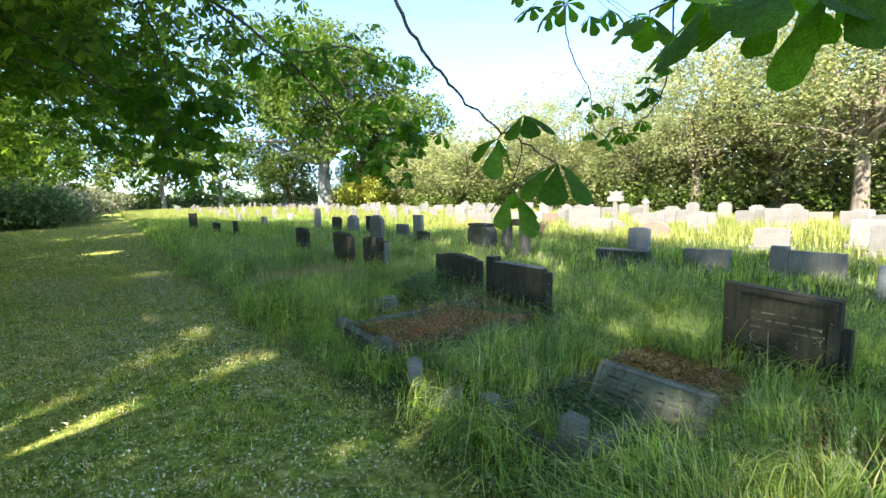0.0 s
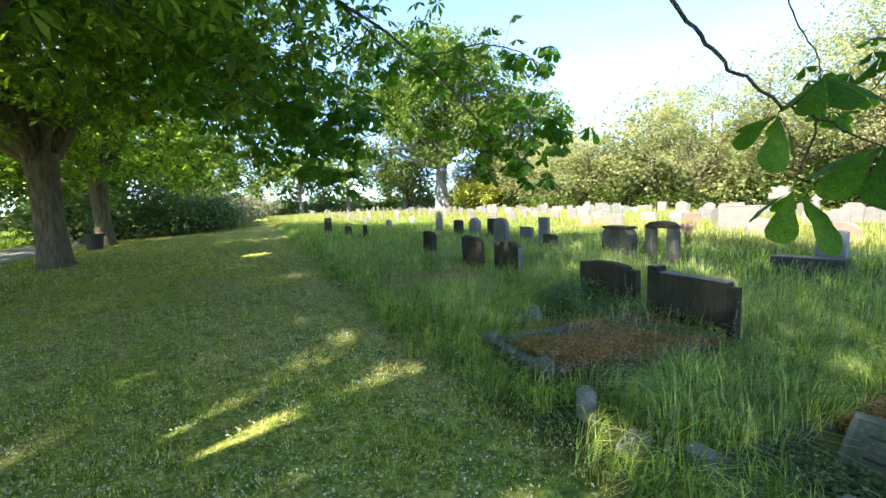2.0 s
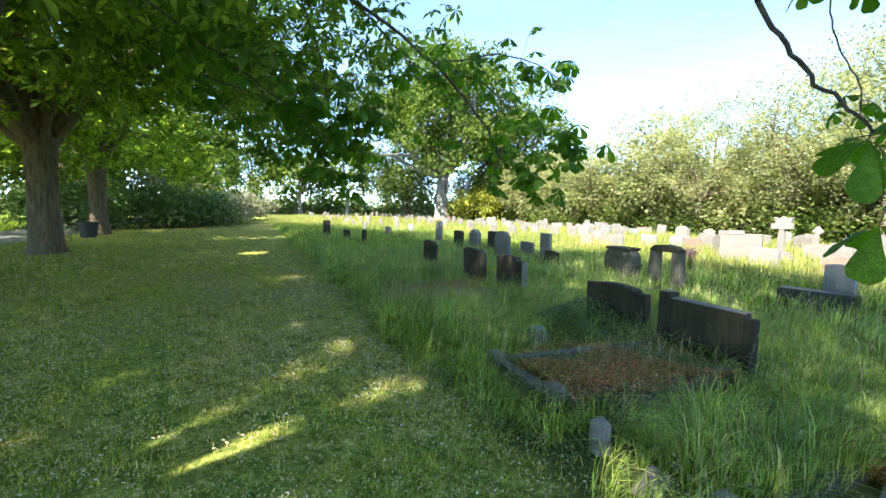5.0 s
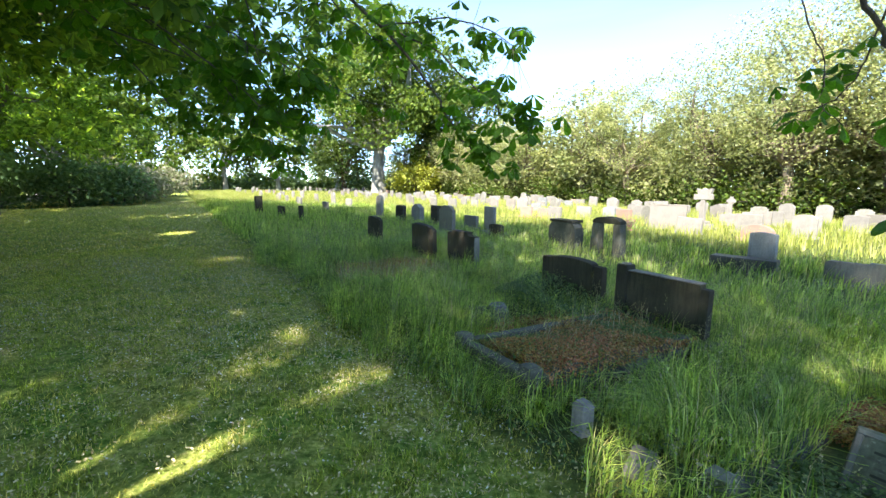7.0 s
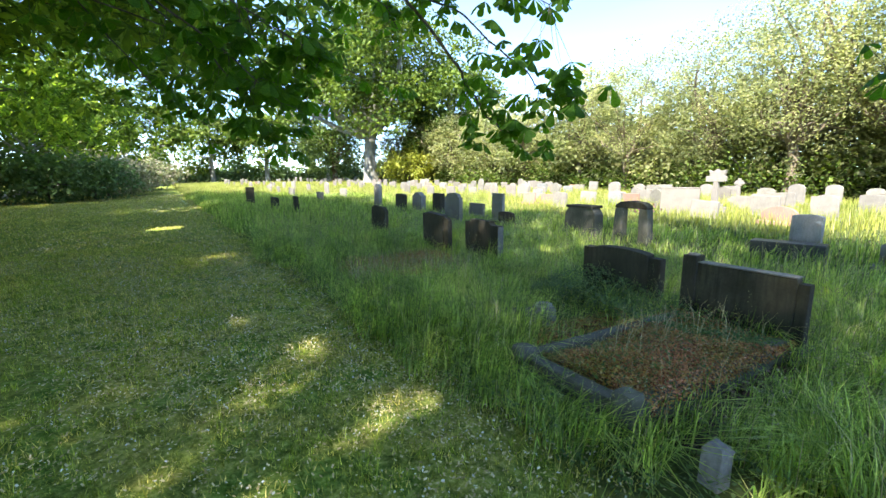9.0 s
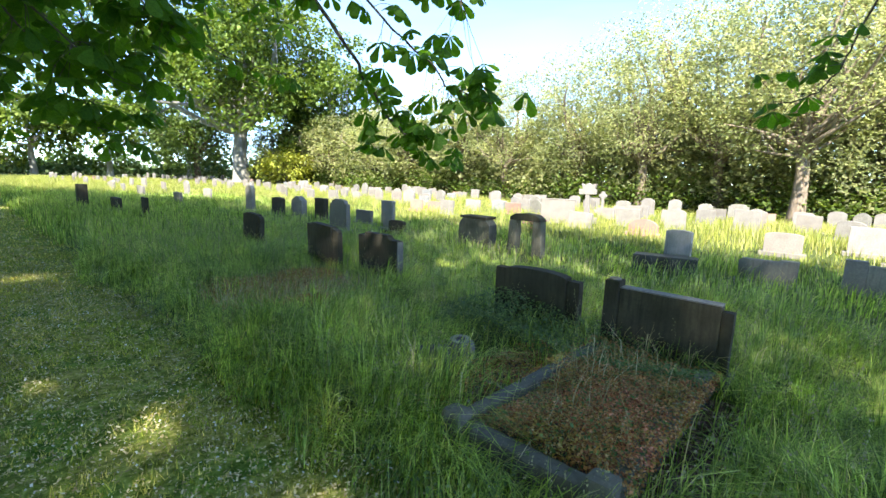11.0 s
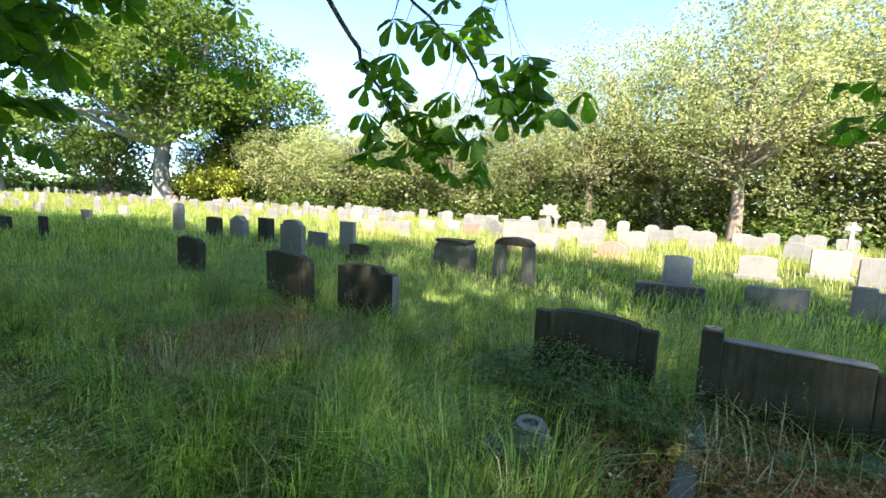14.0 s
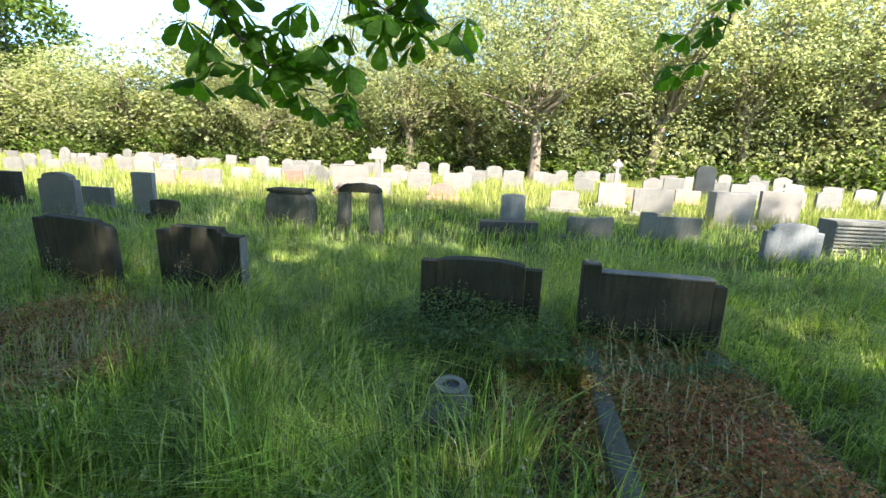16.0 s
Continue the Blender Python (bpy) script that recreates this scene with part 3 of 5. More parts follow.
def stone_post(m, h, w, mat, label):
    g = thing("stone_post", label, "post", at=m)
    b = box_bm(-w / 2, w / 2, -w / 2, w / 2, -0.12, h - 0.03, 0.008, None, 0.004)
    part("shaft", b, mat, g)
    bm = bmesh.new()
    top = [bm.verts.new((x * w * 0.5, y * w * 0.5, h - 0.028)) for x, y in ((-1, -1), (1, -1), (1, 1), (-1, 1))]
    peak = [bm.verts.new((x * w * 0.33, y * w * 0.33, h)) for x, y in ((-1, -1), (1, -1), (1, 1), (-1, 1))]
    bm.faces.new(peak)
    for i in range(4):
        bm.faces.new((top[i], top[(i + 1) % 4], peak[(i + 1) % 4], peak[i]))
    bm.faces.new(top[::-1])
    part("cap", bm, mat, g)
    return g


def vase_block(m):
    g = thing("grave_vase", "pale octagonal stone flower vase with a round hole", "vase", at=m)
    bm = bmesh.new()
    n = 8
    rings = [[bm.verts.new((r * math.cos(2 * math.pi * (i + 0.5) / n), r * math.sin(2 * math.pi * (i + 0.5) / n), z)) for i in range(n)] for r, z in ((0.13, -0.1), (0.125, 0.12), (0.105, 0.165))]
    for a, b in zip(rings, rings[1:]):
        for i in range(n):
            bm.faces.new((a[i], a[(i + 1) % n], b[(i + 1) % n], b[i]))
    bm.faces.new(rings[0][::-1])
    bm.faces.new(rings[-1])
    part("block", bm, M_GREY, g)
    part("rim", ring_bm(0.05, 0.088, 0.15, 0.185, 24), M_WHITE, g, "pale worn rim")
    # no real hollow, a black disc gives the hole its shade
    part("hole", ring_bm(0.001, 0.049, 0.14, 0.172, 20), M_BLACK, g)
    return g


def arch_stone(m):
    g = thing("arch_monument", "weathered stone arch frame standing open in long grass", "monument", at=m)
    part("jamb", slab_bm([(-0.42, -0.1), (-0.36, 0.72), (-0.19, 0.72), (-0.19, -0.1)], 0.2, 0.02), M_KERB, g)
    part("jamb", slab_bm([(0.19, -0.1), (0.19, 0.72), (0.37, 0.72), (0.42, -0.1)], 0.2, 0.02), M_KERB, g)
    part("lintel", slab_bm([(-0.37, 0.722), (-0.34, 0.79), (-0.24, 0.85), (0.0, 0.875), (0.25, 0.85), (0.35, 0.79), (0.38, 0.722)], 0.22, 0.02, -0.01), M_DARK, g, "dark mossy arched lintel")
    return g


def chest_stone(m):
    g = thing("tapered_monument", "grey tapered block monument with an overhanging cap", "monument", at=m)
    prof = [(-0.42, -0.1), (-0.44, 0.3), (-0.42, 0.52), (-0.33, 0.64), (0.33, 0.64), (0.42, 0.52), (0.44, 0.3), (0.42, -0.1)]
    part("body", slab_bm(prof, 0.3, 0.02), M_KERB, g)
    part("cap", box_bm(-0.37, 0.37, -0.04, 0.34, 0.642, 0.70, 0.012), M_DARK, g)
    return g


def cross_stone(m, h, label, mat, broken=True):
    g = thing("cross_monument", label, "cross", at=m)
    k = h / 1.5
    part("shaft", slab_bm([(-0.10 * k, 0.3), (-0.075 * k, 1.06 * k), (0.075 * k, 1.06 * k), (0.10 * k, 0.3)], 0.14 * k, 0.01), mat, g)
    head = [(-0.34, 1.06), (-0.34, 1.26), (-0.2, 1.27), (-0.26, 1.47), (-0.1, 1.42), (0.0, 1.5), (0.12, 1.44), (0.33, 1.48), (0.26, 1.28), (0.32, 1.25), (0.32, 1.08), (0.1, 1.07), (-0.1, 1.07)] if broken else [(-0.08, 1.07), (-0.08, 1.14), (-0.26, 1.14), (-0.26, 1.3), (-0.08, 1.3), (-0.08, 1.5), (0.08, 1.5), (0.08, 1.3), (0.26, 1.3), (0.26, 1.14), (0.08, 1.14), (0.08, 1.07)]
    part("head", slab_bm([(x * k, z * k) for x, z in head], 0.14 * k, 0.012), mat, g)
    if not broken:
        bm = bmesh.new()
        steps = 24
        loops = [[bm.verts.new((r * k * math.cos(2 * math.pi * i / steps), y * k, 1.22 * k + r * k * math.sin(2 * math.pi * i / steps))) for i in range(steps)] for r, y in ((0.22, 0.03), (0.22, 0.11), (0.15, 0.11), (0.15, 0.03))]
        for a, b in zip(loops, loops[1:] + loops[:1]):
            for i in range(steps):
                bm.faces.new((a[i], a[(i + 1) % steps], b[(i + 1) % steps], b[i]))
        bmesh.ops.recalc_face_normals(bm, faces=bm.faces[:])
        part("ring", bm, mat, g)
    for i, (a, z0, z1) in enumerate(((0.22, 0.2, 0.3), (0.32, 0.09, 0.198), (0.45, -0.12, 0.088))):
        part("step", box_bm(-a, a, 0.07 * k - a * 0.75, 0.07 * k + a * 0.75, z0, z1, 0.012), mat, g)
    return g


def plain_stone(kind, w, h, depth, mat, label, plinth=True, group=""):
    g = thing("headstone", label, "headstone", group)
    part("body", slab_bm(outline(kind, w, h), depth, 0.01), mat, g)
    if plinth:
        part("plinth", box_bm(-w / 2 - 0.08, w / 2 + 0.08, -0.08, depth + 0.08, -0.12, 0.1, 0.012), mat, g)
    return g


def put(g, m):
    g.matrix_basis = m
    return g


# first row, beside the walk
grave_a(at_row(1.165, 2.65, 0, 1))
grave_b(at_row(-0.10, 2.57, 0, -1))
grave_c(at_row(3.73, 2.71, 0, 1))
grave_d(at_row(5.05, 2.67, 0, 2))
grave_d(at_row(7.62, 2.68, 4, -2), 0.62, 0.71)
grave_g(at_row(-2.73, 2.67, 0, 2))
tablet_h(at_row(-2.37, 1.33, 0, -35, -0.03) @ Matrix.Diagonal((1.08, 1, 1, 1)))
plot_kerb(at_row(-2.08, 2.55), 0.78, 1.98, "sunken grey kerb of an overgrown plot with square corner posts")
stone_post(pose(-0.25, 3.455, 0, 3, -2, 30), 0.22, 0.10, M_WHITE, "short pale marble corner post in the grass")
fallen = thing("fallen_stone", "pale broken slab lying among grass", "stone", at=pose(0.0, 3.15, 0.0, 6, -8, 60))
part("slab", box_bm(-0.15, 0.13, -0.07, 0.07, -0.09, 0.05, 0.02, None, 0.012), M_PALE, fallen)
flat = thing("fallen_stone", "flat grey slab edge half buried in weeds", "stone", at=pose(1.22, 1.72, 0.0, 8, 0, ROW_TURN))
part("slab", box_bm(-0.2, 0.2, -0.12, 0.12, -0.05, 0.14, 0.015, None, 0.012), M_KERB, flat)
vase_block(pose(-0.72, 5.78, 0.0, 3, -4, 20))
kerb_end = thing("fallen_stone", "loose kerb stone lying on the plot edge", "stone", at=pose(-1.02, 5.62, 0.06, 4, -6, -20))
part("slab", box_bm(-0.22, 0.16, -0.07, 0.07, -0.09, 0.12, 0.03, None, 0.015), M_KERB, kerb_end)

# second row
arch_stone(pose(1.69, 10.72, 0, 0, 0, ROW_TURN))
chest_stone(pose(0.95, 11.90, 0, 0, 0, ROW_TURN))
put(plain_stone("camber", 0.44, 0.74, 0.1, M_SLATE, "small blue-grey headstone with a cambered top"), pose(4.08, 9.30, 0, 0, 0, ROW_TURN))
low = thing("grave_ledger", "low black granite slab edge below the grey stone", "ledger", at=pose(3.62, 9.0, 0, 0, 0, ROW_TURN + 12))
part("slab", box_bm(-0.5, 0.5, -0.1, 0.25, -0.1, 0.32, 0.02), M_BLACK, low)
f_stone = thing("headstone", "grey flat headstone with a raised corner block", "headstone", at=pose(4.80, 8.15, 0, 0, 0, ROW_TURN))
part("body", slab_bm([(-0.38, -0.1), (-0.38, 0.36), (-0.34, 0.40), (0.16, 0.40), (0.16, 0.43), (0.40, 0.43), (0.40, -0.1)], 0.12, 0.01), M_GREY, f_stone)
part("plinth", box_bm(-0.48, 0.48, -0.08, 0.2, -0.12, 0.06, 0.012), M_GREY, f_stone)
i_stone = thing("headstone", "grey headstone with a pale taller end pillar", "headstone", at=pose(5.92, 7.22, 0, 0, 0, ROW_TURN))
part("end_pillar", box_bm(-0.50, -0.24, -0.02, 0.13, -0.1, 0.52, 0.012), M_PALE, i_stone, "pale limestone pillar")
part("body", slab_bm([(-0.237, -0.1), (-0.237, 0.46), (0.5, 0.46), (0.5, -0.1)], 0.11, 0.01), M_GREY, i_stone)
put(plain_stone("shoulder", 0.80, 0.60, 0.12, M_SLATE, "blue-grey headstone with a rounded top and shoulders", False), pose(5.93, 5.45, 0, 0, 0, ROW_TURN + 6))
k_stone = thing("slatted_tomb", "grey tomb faced with horizontal ribs", "tomb", at=pose(7.35, 4.78, 0, 0, 0, ROW_TURN + 6))
part("core", box_bm(-0.5, 0.5, 0.0, 0.4, -0.1, 0.60, 0.01), M_GREY, k_stone)
for i in range(9):
    part("rib", box_bm(-0.5, 0.5, -0.03, -0.002, 0.06 + i * 0.06, 0.092 + i * 0.06, 0.006), M_GREY, k_stone)
put(plain_stone("camber", 0.58, 0.38, 0.1, M_DARK, "low dark headstone with rounded corners"), pose(-0.62, 13.84, 0, 0, 0, ROW_TURN))
put(plain_stone("flat", 0.48, 0.84, 0.1, M_WHITE, "white marble headstone, streaked grey"), pose(-0.81, 14.6, 0, 0, 0, ROW_TURN))
put(plain_stone("flat", 0.72, 0.46, 0.1, M_PALE, "low wide buff limestone headstone"), pose(-1.43, 15.98, 0, 0, 0, ROW_TURN))
put(plain_stone("shoulder", 0.75, 0.88, 0.12, M_PALE, "pale headstone with rounded head and shoulders"), pose(-2.1, 14.16, 0, 0, 0, ROW_TURN))
put(plain_stone("flat", 0.52, 0.70, 0.2, M_DARK, "small dark square headstone, stained"), pose(-2.85, 17.56, 0, 0, 0, ROW_TURN))
put(plain_stone("ogee", 0.66, 0.74, 0.2, M_GREY, "grey headstone with a shaped top"), pose(-3.59, 17.77, 0, 0, 0, ROW_TURN))
put(plain_stone("camber", 0.66, 0.68, 0.14, M_DARK, "dark grey headstone with a stepped top"), pose(-4.24, 17.9, 0, 0, 0, ROW_TURN))
put(plain_stone("round", 0.5, 0.98, 0.14, M_GREY, "tall narrow grey headstone"), pose(-5.54, 19.85, 0, 0, 0, ROW_TURN))
put(plain_stone("flat", 0.4, 0.62, 0.1, M_DARK, "small dark headstone near the walk"), pose(-7.9, 17.1, 0, 0, 0, ROW_TURN))
put(plain_stone("flat", 0.3, 0.85, 0.3, M_DARK, "dark square stone pillar beside the walk"), pose(-11.2, 20.0, 0, 0, 0, ROW_TURN))
put(plain_stone("flat", 0.8, 0.5, 0.15, M_DARK, "low dark headstone beside the walk"), pose(-9.4, 18.6, 0, 0, 0, ROW_TURN))

# third row and the great cross
cross_stone(pose(6.92, 17.97, 0, 0, 0, ROW_TURN), 1.5, "tall pale stone cross with a broken, winged head", M_WHITE)
slab = thing("family_monument", "broad pale grey wall monument beside the cross", "monument", at=pose(5.6, 17.6, 0, 0, 0, ROW_TURN + 25))
part("panel", box_bm(-0.6, 0.6, 0, 0.18, -0.1, 0.86, 0.012), M_PALE, slab)
part("coping", box_bm(-0.62, 0.62, -0.015, 0.195, 0.862, 0.89, 0.008), M_PALE, slab)
put(plain_stone("round", 0.85, 0.5, 0.14, M_PINK, "low pink granite headstone with a round top"), pose(6.74, 14.18, 0, 0, 0, ROW_TURN))
put(plain_stone("flat", 0.7, 0.52, 0.12, M_PINK, "flat-topped pink granite headstone in the grass"), pose(0.91, 21.8, 0, 0, 0, ROW_TURN))
put(plain_stone("flat", 0.85, 0.45, 0.12, M_PINK, "low wide pink granite headstone with a capping"), pose(1.75, 21.8, 0, 0, 0, ROW_TURN))
put(plain_stone("camber", 0.72, 0.55, 0.12, M_PALE, "buff headstone with a cambered top"), pose(7.9, 10.7, 0, 0, 0, ROW_TURN))
put(plain_stone("camber", 0.95, 0.72, 0.14, M_WHITE, "large pale headstone with a curved top"), pose(9.3, 9.0, 0, 0, 0, ROW_TURN))
put(plain_stone("flat", 0.75, 0.7, 0.2, M_WHITE, "white marble block headstone"), pose(10.2, 10.6, 0, 0, 0, ROW_TURN))
put(plain_stone("flat", 0.8, 0.78, 0.5, M_WHITE, "white box tomb with a small plaque"), pose(9.0, 7.1, 0, 0, 0, ROW_TURN))
put(plain_stone("flat", 0.85, 0.8, 0.14, M_PALE, "wide pale limestone headstone"), pose(10.6, 6.6, 0, 0, 0, ROW_TURN))
put(plain_stone("round", 0.7, 1.25, 0.2, M_BLACK, "tall black rounded headstone under the trees"), pose(16.8, 10.3, 0, 0, 0, ROW_TURN))
cross_stone(pose(17.6, 14.3, 0, 0, 0, ROW_TURN), 1.35, "white ringed cross on steps", M_WHITE, False)
cross_stone(pose(10.2, 22.5, 0, 0, 0, ROW_TURN), 1.1, "small white ringed stone cross", M_WHITE, False)

# the far rows
protos = []
for kind, w, h, mat, label in (
        ("round", 0.68, 0.95, M_WHITE, "white marble headstone with a round top"),
        ("flat", 0.70, 0.80, M_PALE, "square buff limestone headstone, lichened"),
        ("ogee", 0.66, 0.90, M_PALE, "pale headstone with an ogee top"),
        ("camber", 0.75, 0.72, M_WHITE, "white headstone with a cambered top"),
        ("flat", 0.80, 0.62, M_PINK, "flat-topped pink granite headstone in the grass"),
        ("shoulder", 0.72, 0.85, M_GREY, "grey stone headstone with shoulders"),
        ("gothic", 0.62, 1.05, M_GREY, "grey stone headstone with pointed top"),
        ("camber", 0.70, 0.75, M_SLATE, "blue-grey polished granite headstone in grass"),
        ("flat", 0.74, 0.85, M_WHITE, "square white marble headstone, weathered")):
    p = plain_stone(kind, w, h, 0.12, mat, label, True, "rows of headstones")
    protos.append(p)
free_protos = list(protos)
taken = [(o.matrix_basis.translation.x, o.matrix_basis.translation.y) for o in scene.objects if o.parent is None and o.type == "EMPTY" and o not in protos]
weights = [5, 4, 3, 5, 2, 2, 1, 1, 4]
count = 0
for d in (12.9, 15.2, 17.4, 19.5, 21.5, 23.4):
    s = -9.0 - 0.2 * d
    while s < 62:
        s += rnd.uniform(1.0, 1.7) * (1.0 if s < 25 else 1.5)
        if rnd.random() < (0.5 if d < 14 else 0.28):
            continue
        p = plan(s, d + rnd.uniform(-0.35, 0.35))
        if (d < 14 and s < 4) or any((p.x - x) ** 2 + (p.y - y) ** 2 < 1.4 for x, y in taken) or count > 270:
            continue
        k = rnd.choices(range(len(protos)), weights)[0]
        m = pose(p.x, p.y, -0.02, rnd.uniform(-4, 5), rnd.uniform(-3, 3), ROW_TURN + rnd.uniform(-5, 5)) @ Matrix.Diagonal((rnd.uniform(0.85, 1.15), 1, rnd.uniform(0.62, 0.95), 1))
        if protos[k] in free_protos:
            free_protos.remove(protos[k])
            protos[k].matrix_basis = m
        else:
            copy_thing(protos[k], Matrix.Identity(4)).matrix_basis = m
        count += 1
for s in range(14, 62, 2):
    for d in (5.4, 7.8):
        if s < 20 or rnd.random() < 0.35:
            continue
        p = plan(s + rnd.uniform(-0.5, 0.5), d + rnd.uniform(-0.3, 0.3))
        k = rnd.choices(range(len(protos)), weights)[0]
        m = pose(p.x, p.y, -0.02, rnd.uniform(-4, 5), rnd.uniform(-3, 3), ROW_TURN + rnd.uniform(-5, 5)) @ Matrix.Diagonal((rnd.uniform(0.85, 1.15), 1, rnd.uniform(0.62, 0.92), 1))
        copy_thing(protos[k], Matrix.Identity(4)).matrix_basis = m
for i in range(26):
    p = plan(rnd.uniform(-6, 40), rnd.uniform(-24, -17))
    copy_thing(protos[rnd.choices(range(len(protos)), weights)[0]], Matrix.Identity(4)).matrix_basis = pose(p.x, p.y, -0.02, 0, 0, ROW_TURN + rnd.uniform(-5, 5))


# ---- trees ----
# where gaps in the crowns let the sun through to the ground: x, y, z, half width
SUN_GAPS = ((-2.85, 2.35, 0, 0.26), (-2.62, 2.52, 0, 0.23), (-0.12, 3.25, 0.12, 0.26), (-0.28, 2.75, 0.1, 0.22), (-0.8, 2.76, 0, 0.22), (0.0, 3.15, 0.12, 0.2),
            (-1.6, 4.1, 0.12, 0.15), (-1.25, 5.44, 0.22, 0.15), (-2.9, 5.11, 0, 0.18), (-0.12, 5.12, 0.22, 0.16), (-9.7, 12.9, 0, 0.45))


def past_gaps(points):
    """True for leaves that stand clear of the shafts of sun."""
    up = np.array(sun_to)
    ok = np.ones(len(points), bool)
    for x, y, z, r in SUN_GAPS:
        rel = points - (x, y, z)
        off = rel - (rel @ up)[:, None] * up
        ok &= np.linalg.norm(off, axis=1) > r
    # leaves are thinned by where their shadow falls, so more sun reaches the burial ground
    foot = points - points[:, 2:] * up / up[2]
    s = (foot[:, 0] + 1.25) * -0.6 + (foot[:, 1] - 3.9) * 0.8
    d = (foot[:, 0] + 1.25) * 0.8 + (foot[:, 1] - 3.9) * 0.6
    share = np.where(d > 3.0, 0.62, 1.0)
    share = np.where((s < -1.2) & (s > -1.9) & (d > 0.9) & (d < 3.5), 0.45, share)
    return ok & (np.random.default_rng(17).random(len(points)) < share)


def chestnut(name, label, at, height, radius, leaves, seed, limbs, low=2.2, girth=0.5, lean=(0, 0), size=0.30, keep=None, bough=None):
    gen = np.random.default_rng(seed)
    t = thing(name, label, "tree", "avenue of horse chestnuts", pose(at[0], at[1], 0))
    pieces = []
    zs = np.array([-0.15, 0.06, 0.2, 0.5, 0.9, 1.4, 1.9, 2.4, 2.9, 3.3])
    rs = girth * np.array([1.5, 1.28, 1.15, 1.04, 0.98, 0.95, 0.94, 0.97, 1.03, 1.08])
    axis = np.stack([lean[0] * zs, lean[1] * zs, zs], -1)
    v, f = tube(axis, rs, 26)
    mid = np.repeat(axis, 26, axis=0)
    turn = np.arctan2(v[:, 1] - mid[:, 1], v[:, 0] - mid[:, 0])
    flute = 1 + 0.07 * np.sin(5 * turn + 0.7 * v[:, 2] + seed) + 0.04 * np.sin(9 * turn - 1.1 * v[:, 2]) + gen.normal(0, 0.015, len(v))
    pieces.append((mid + (v - mid) * flute[:, None], f))
    top = np.array([lean[0] * 2.9, lean[1] * 2.9, 2.9])
    cz = (height + low) / 2
    clumps = crown_clumps(int(leaves / 26), (0, 0, cz), (radius, radius, (height - low) / 2), gen, -0.97, 0.6)
    flare = np.clip((cz - clumps[:, 2]) / (cz - low), 0, 1)
    clumps[:, :2] *= (1 + 0.55 * flare * (np.linalg.norm(clumps[:, :2], axis=1) > 0.45 * radius))[:, None]
    over = np.linalg.norm(clumps[:, :2], axis=1) / radius
    clumps[:, :2] /= np.maximum(over, 1.0)[:, None]
    rho = np.linalg.norm(clumps[:, :2], axis=1)
    if low < 3.3:
        clumps = clumps[~((rho < 0.6 * radius) & (clumps[:, 2] < 0.33 * height))]
    if keep is not None:
        clumps = np.array([c for c in clumps if keep(c[0] + at[0], c[1] + at[1], c[2])])
    high = clumps[clumps[:, 2] > 0.5 * height]
    ends = high[gen.choice(len(high), limbs, replace=False)]
    for e in ends:
        start = top + gen.normal(0, 0.12, 3) * girth
        p = curve_path(start, e, 0.10, 0.05, 9, gen)
        r = np.linspace(girth * gen.uniform(0.35, 0.6), 0.03, 9)
        pieces.append(tube(p, r, 7))
        for _ in range(4):
            i = gen.integers(3, 8)
            near = clumps[np.argsort(np.linalg.norm(clumps - p[i], axis=1))[gen.integers(0, 8)]]
            pieces.append(tube(curve_path(p[i], near, -0.05, 0.06, 6, gen), np.linspace(r[i] * 0.6, 0.012, 6), 5))
    if bough:
        rel = np.array(bough, float) - (at[0], at[1], 0)
        fine = np.stack([np.interp(np.linspace(0, len(rel) - 1, 24), np.arange(len(rel)), rel[:, k]) for k in range(3)], -1)
        fine[1:-1] += gen.normal(0, 0.02, (22, 3))
        pieces.append(tube(fine, np.interp(np.linspace(0, 1, 24), (0, 0.3, 0.6, 1), (0.36, 0.30, 0.2, 0.05)), 12))
    v, f = join(pieces)
    part_mesh("trunk", mesh_from("trunk", v, [f], M_BARK, True), t, "dark ridged trunk with spreading limbs")
    pick = gen.integers(0, len(clumps), leaves)
    c = clumps[pick] + gen.normal(0, 1, (leaves, 3)) * (0.62, 0.62, 0.26)
    c = c[past_gaps(c + (at[0], at[1], 0))]
    v, f = scatter(PALM_V, PALM_F, c, frames_for(len(c), gen, 0.35), gen.uniform(0.7, 1.15, len(c)) * size)
    part_mesh("crown", mesh_from("crown", v, [f], M_CHEST), t, "dense drooping crown of palmate green leaves")
    return t


def clear_view(x, y, z):
    """No foliage low over the line walked, nor over the burial ground's open sky."""
    along = math.hypot(x + 1.2, y - 2.0)
    if along < 4.2 and z < 4.6:
        return False
    return not (x > -1.8 and y > 1.0 and z < 9)


chestnut("horse_chestnut", "large horse chestnut with a stout forked trunk", (-14.75, 10.35), 13.5, 8.4, 19000, 3, 14, 1.6, 0.37, size=0.275)
chestnut("horse_chestnut", "spreading horse chestnut further along the avenue", plan(22.1, -7.9)[:2], 13.0, 5.8, 3400, 4, 11, 2.0, 0.34, size=0.36)
chestnut("horse_chestnut", "horse chestnut whose leaning limb overhangs the lawn", plan(5.5, -6.55)[:2], 14, 7.8, 21000, 5, 12, 1.9, 0.42, (0.1, 0.03), 0.3, clear_view, [(-9.75, 4.43, 1.2), (-9.25, 4.58, 2.3), (-8.45, 4.74, 3.15), (-7.93, 4.87, 3.89), (-7.39, 5.0, 4.55), (-6.6, 5.3, 5.7), (-5.6, 5.8, 7.2)])
# out of view: this crown and the next are added to cast shade
chestnut("horse_chestnut", "horse chestnut whose crown shades the near graves", plan(-2.9, -5.8)[:2], 16, 7.8, 8600, 6, 11, 6.0, 0.5, (0, 0), 0.40, clear_view)
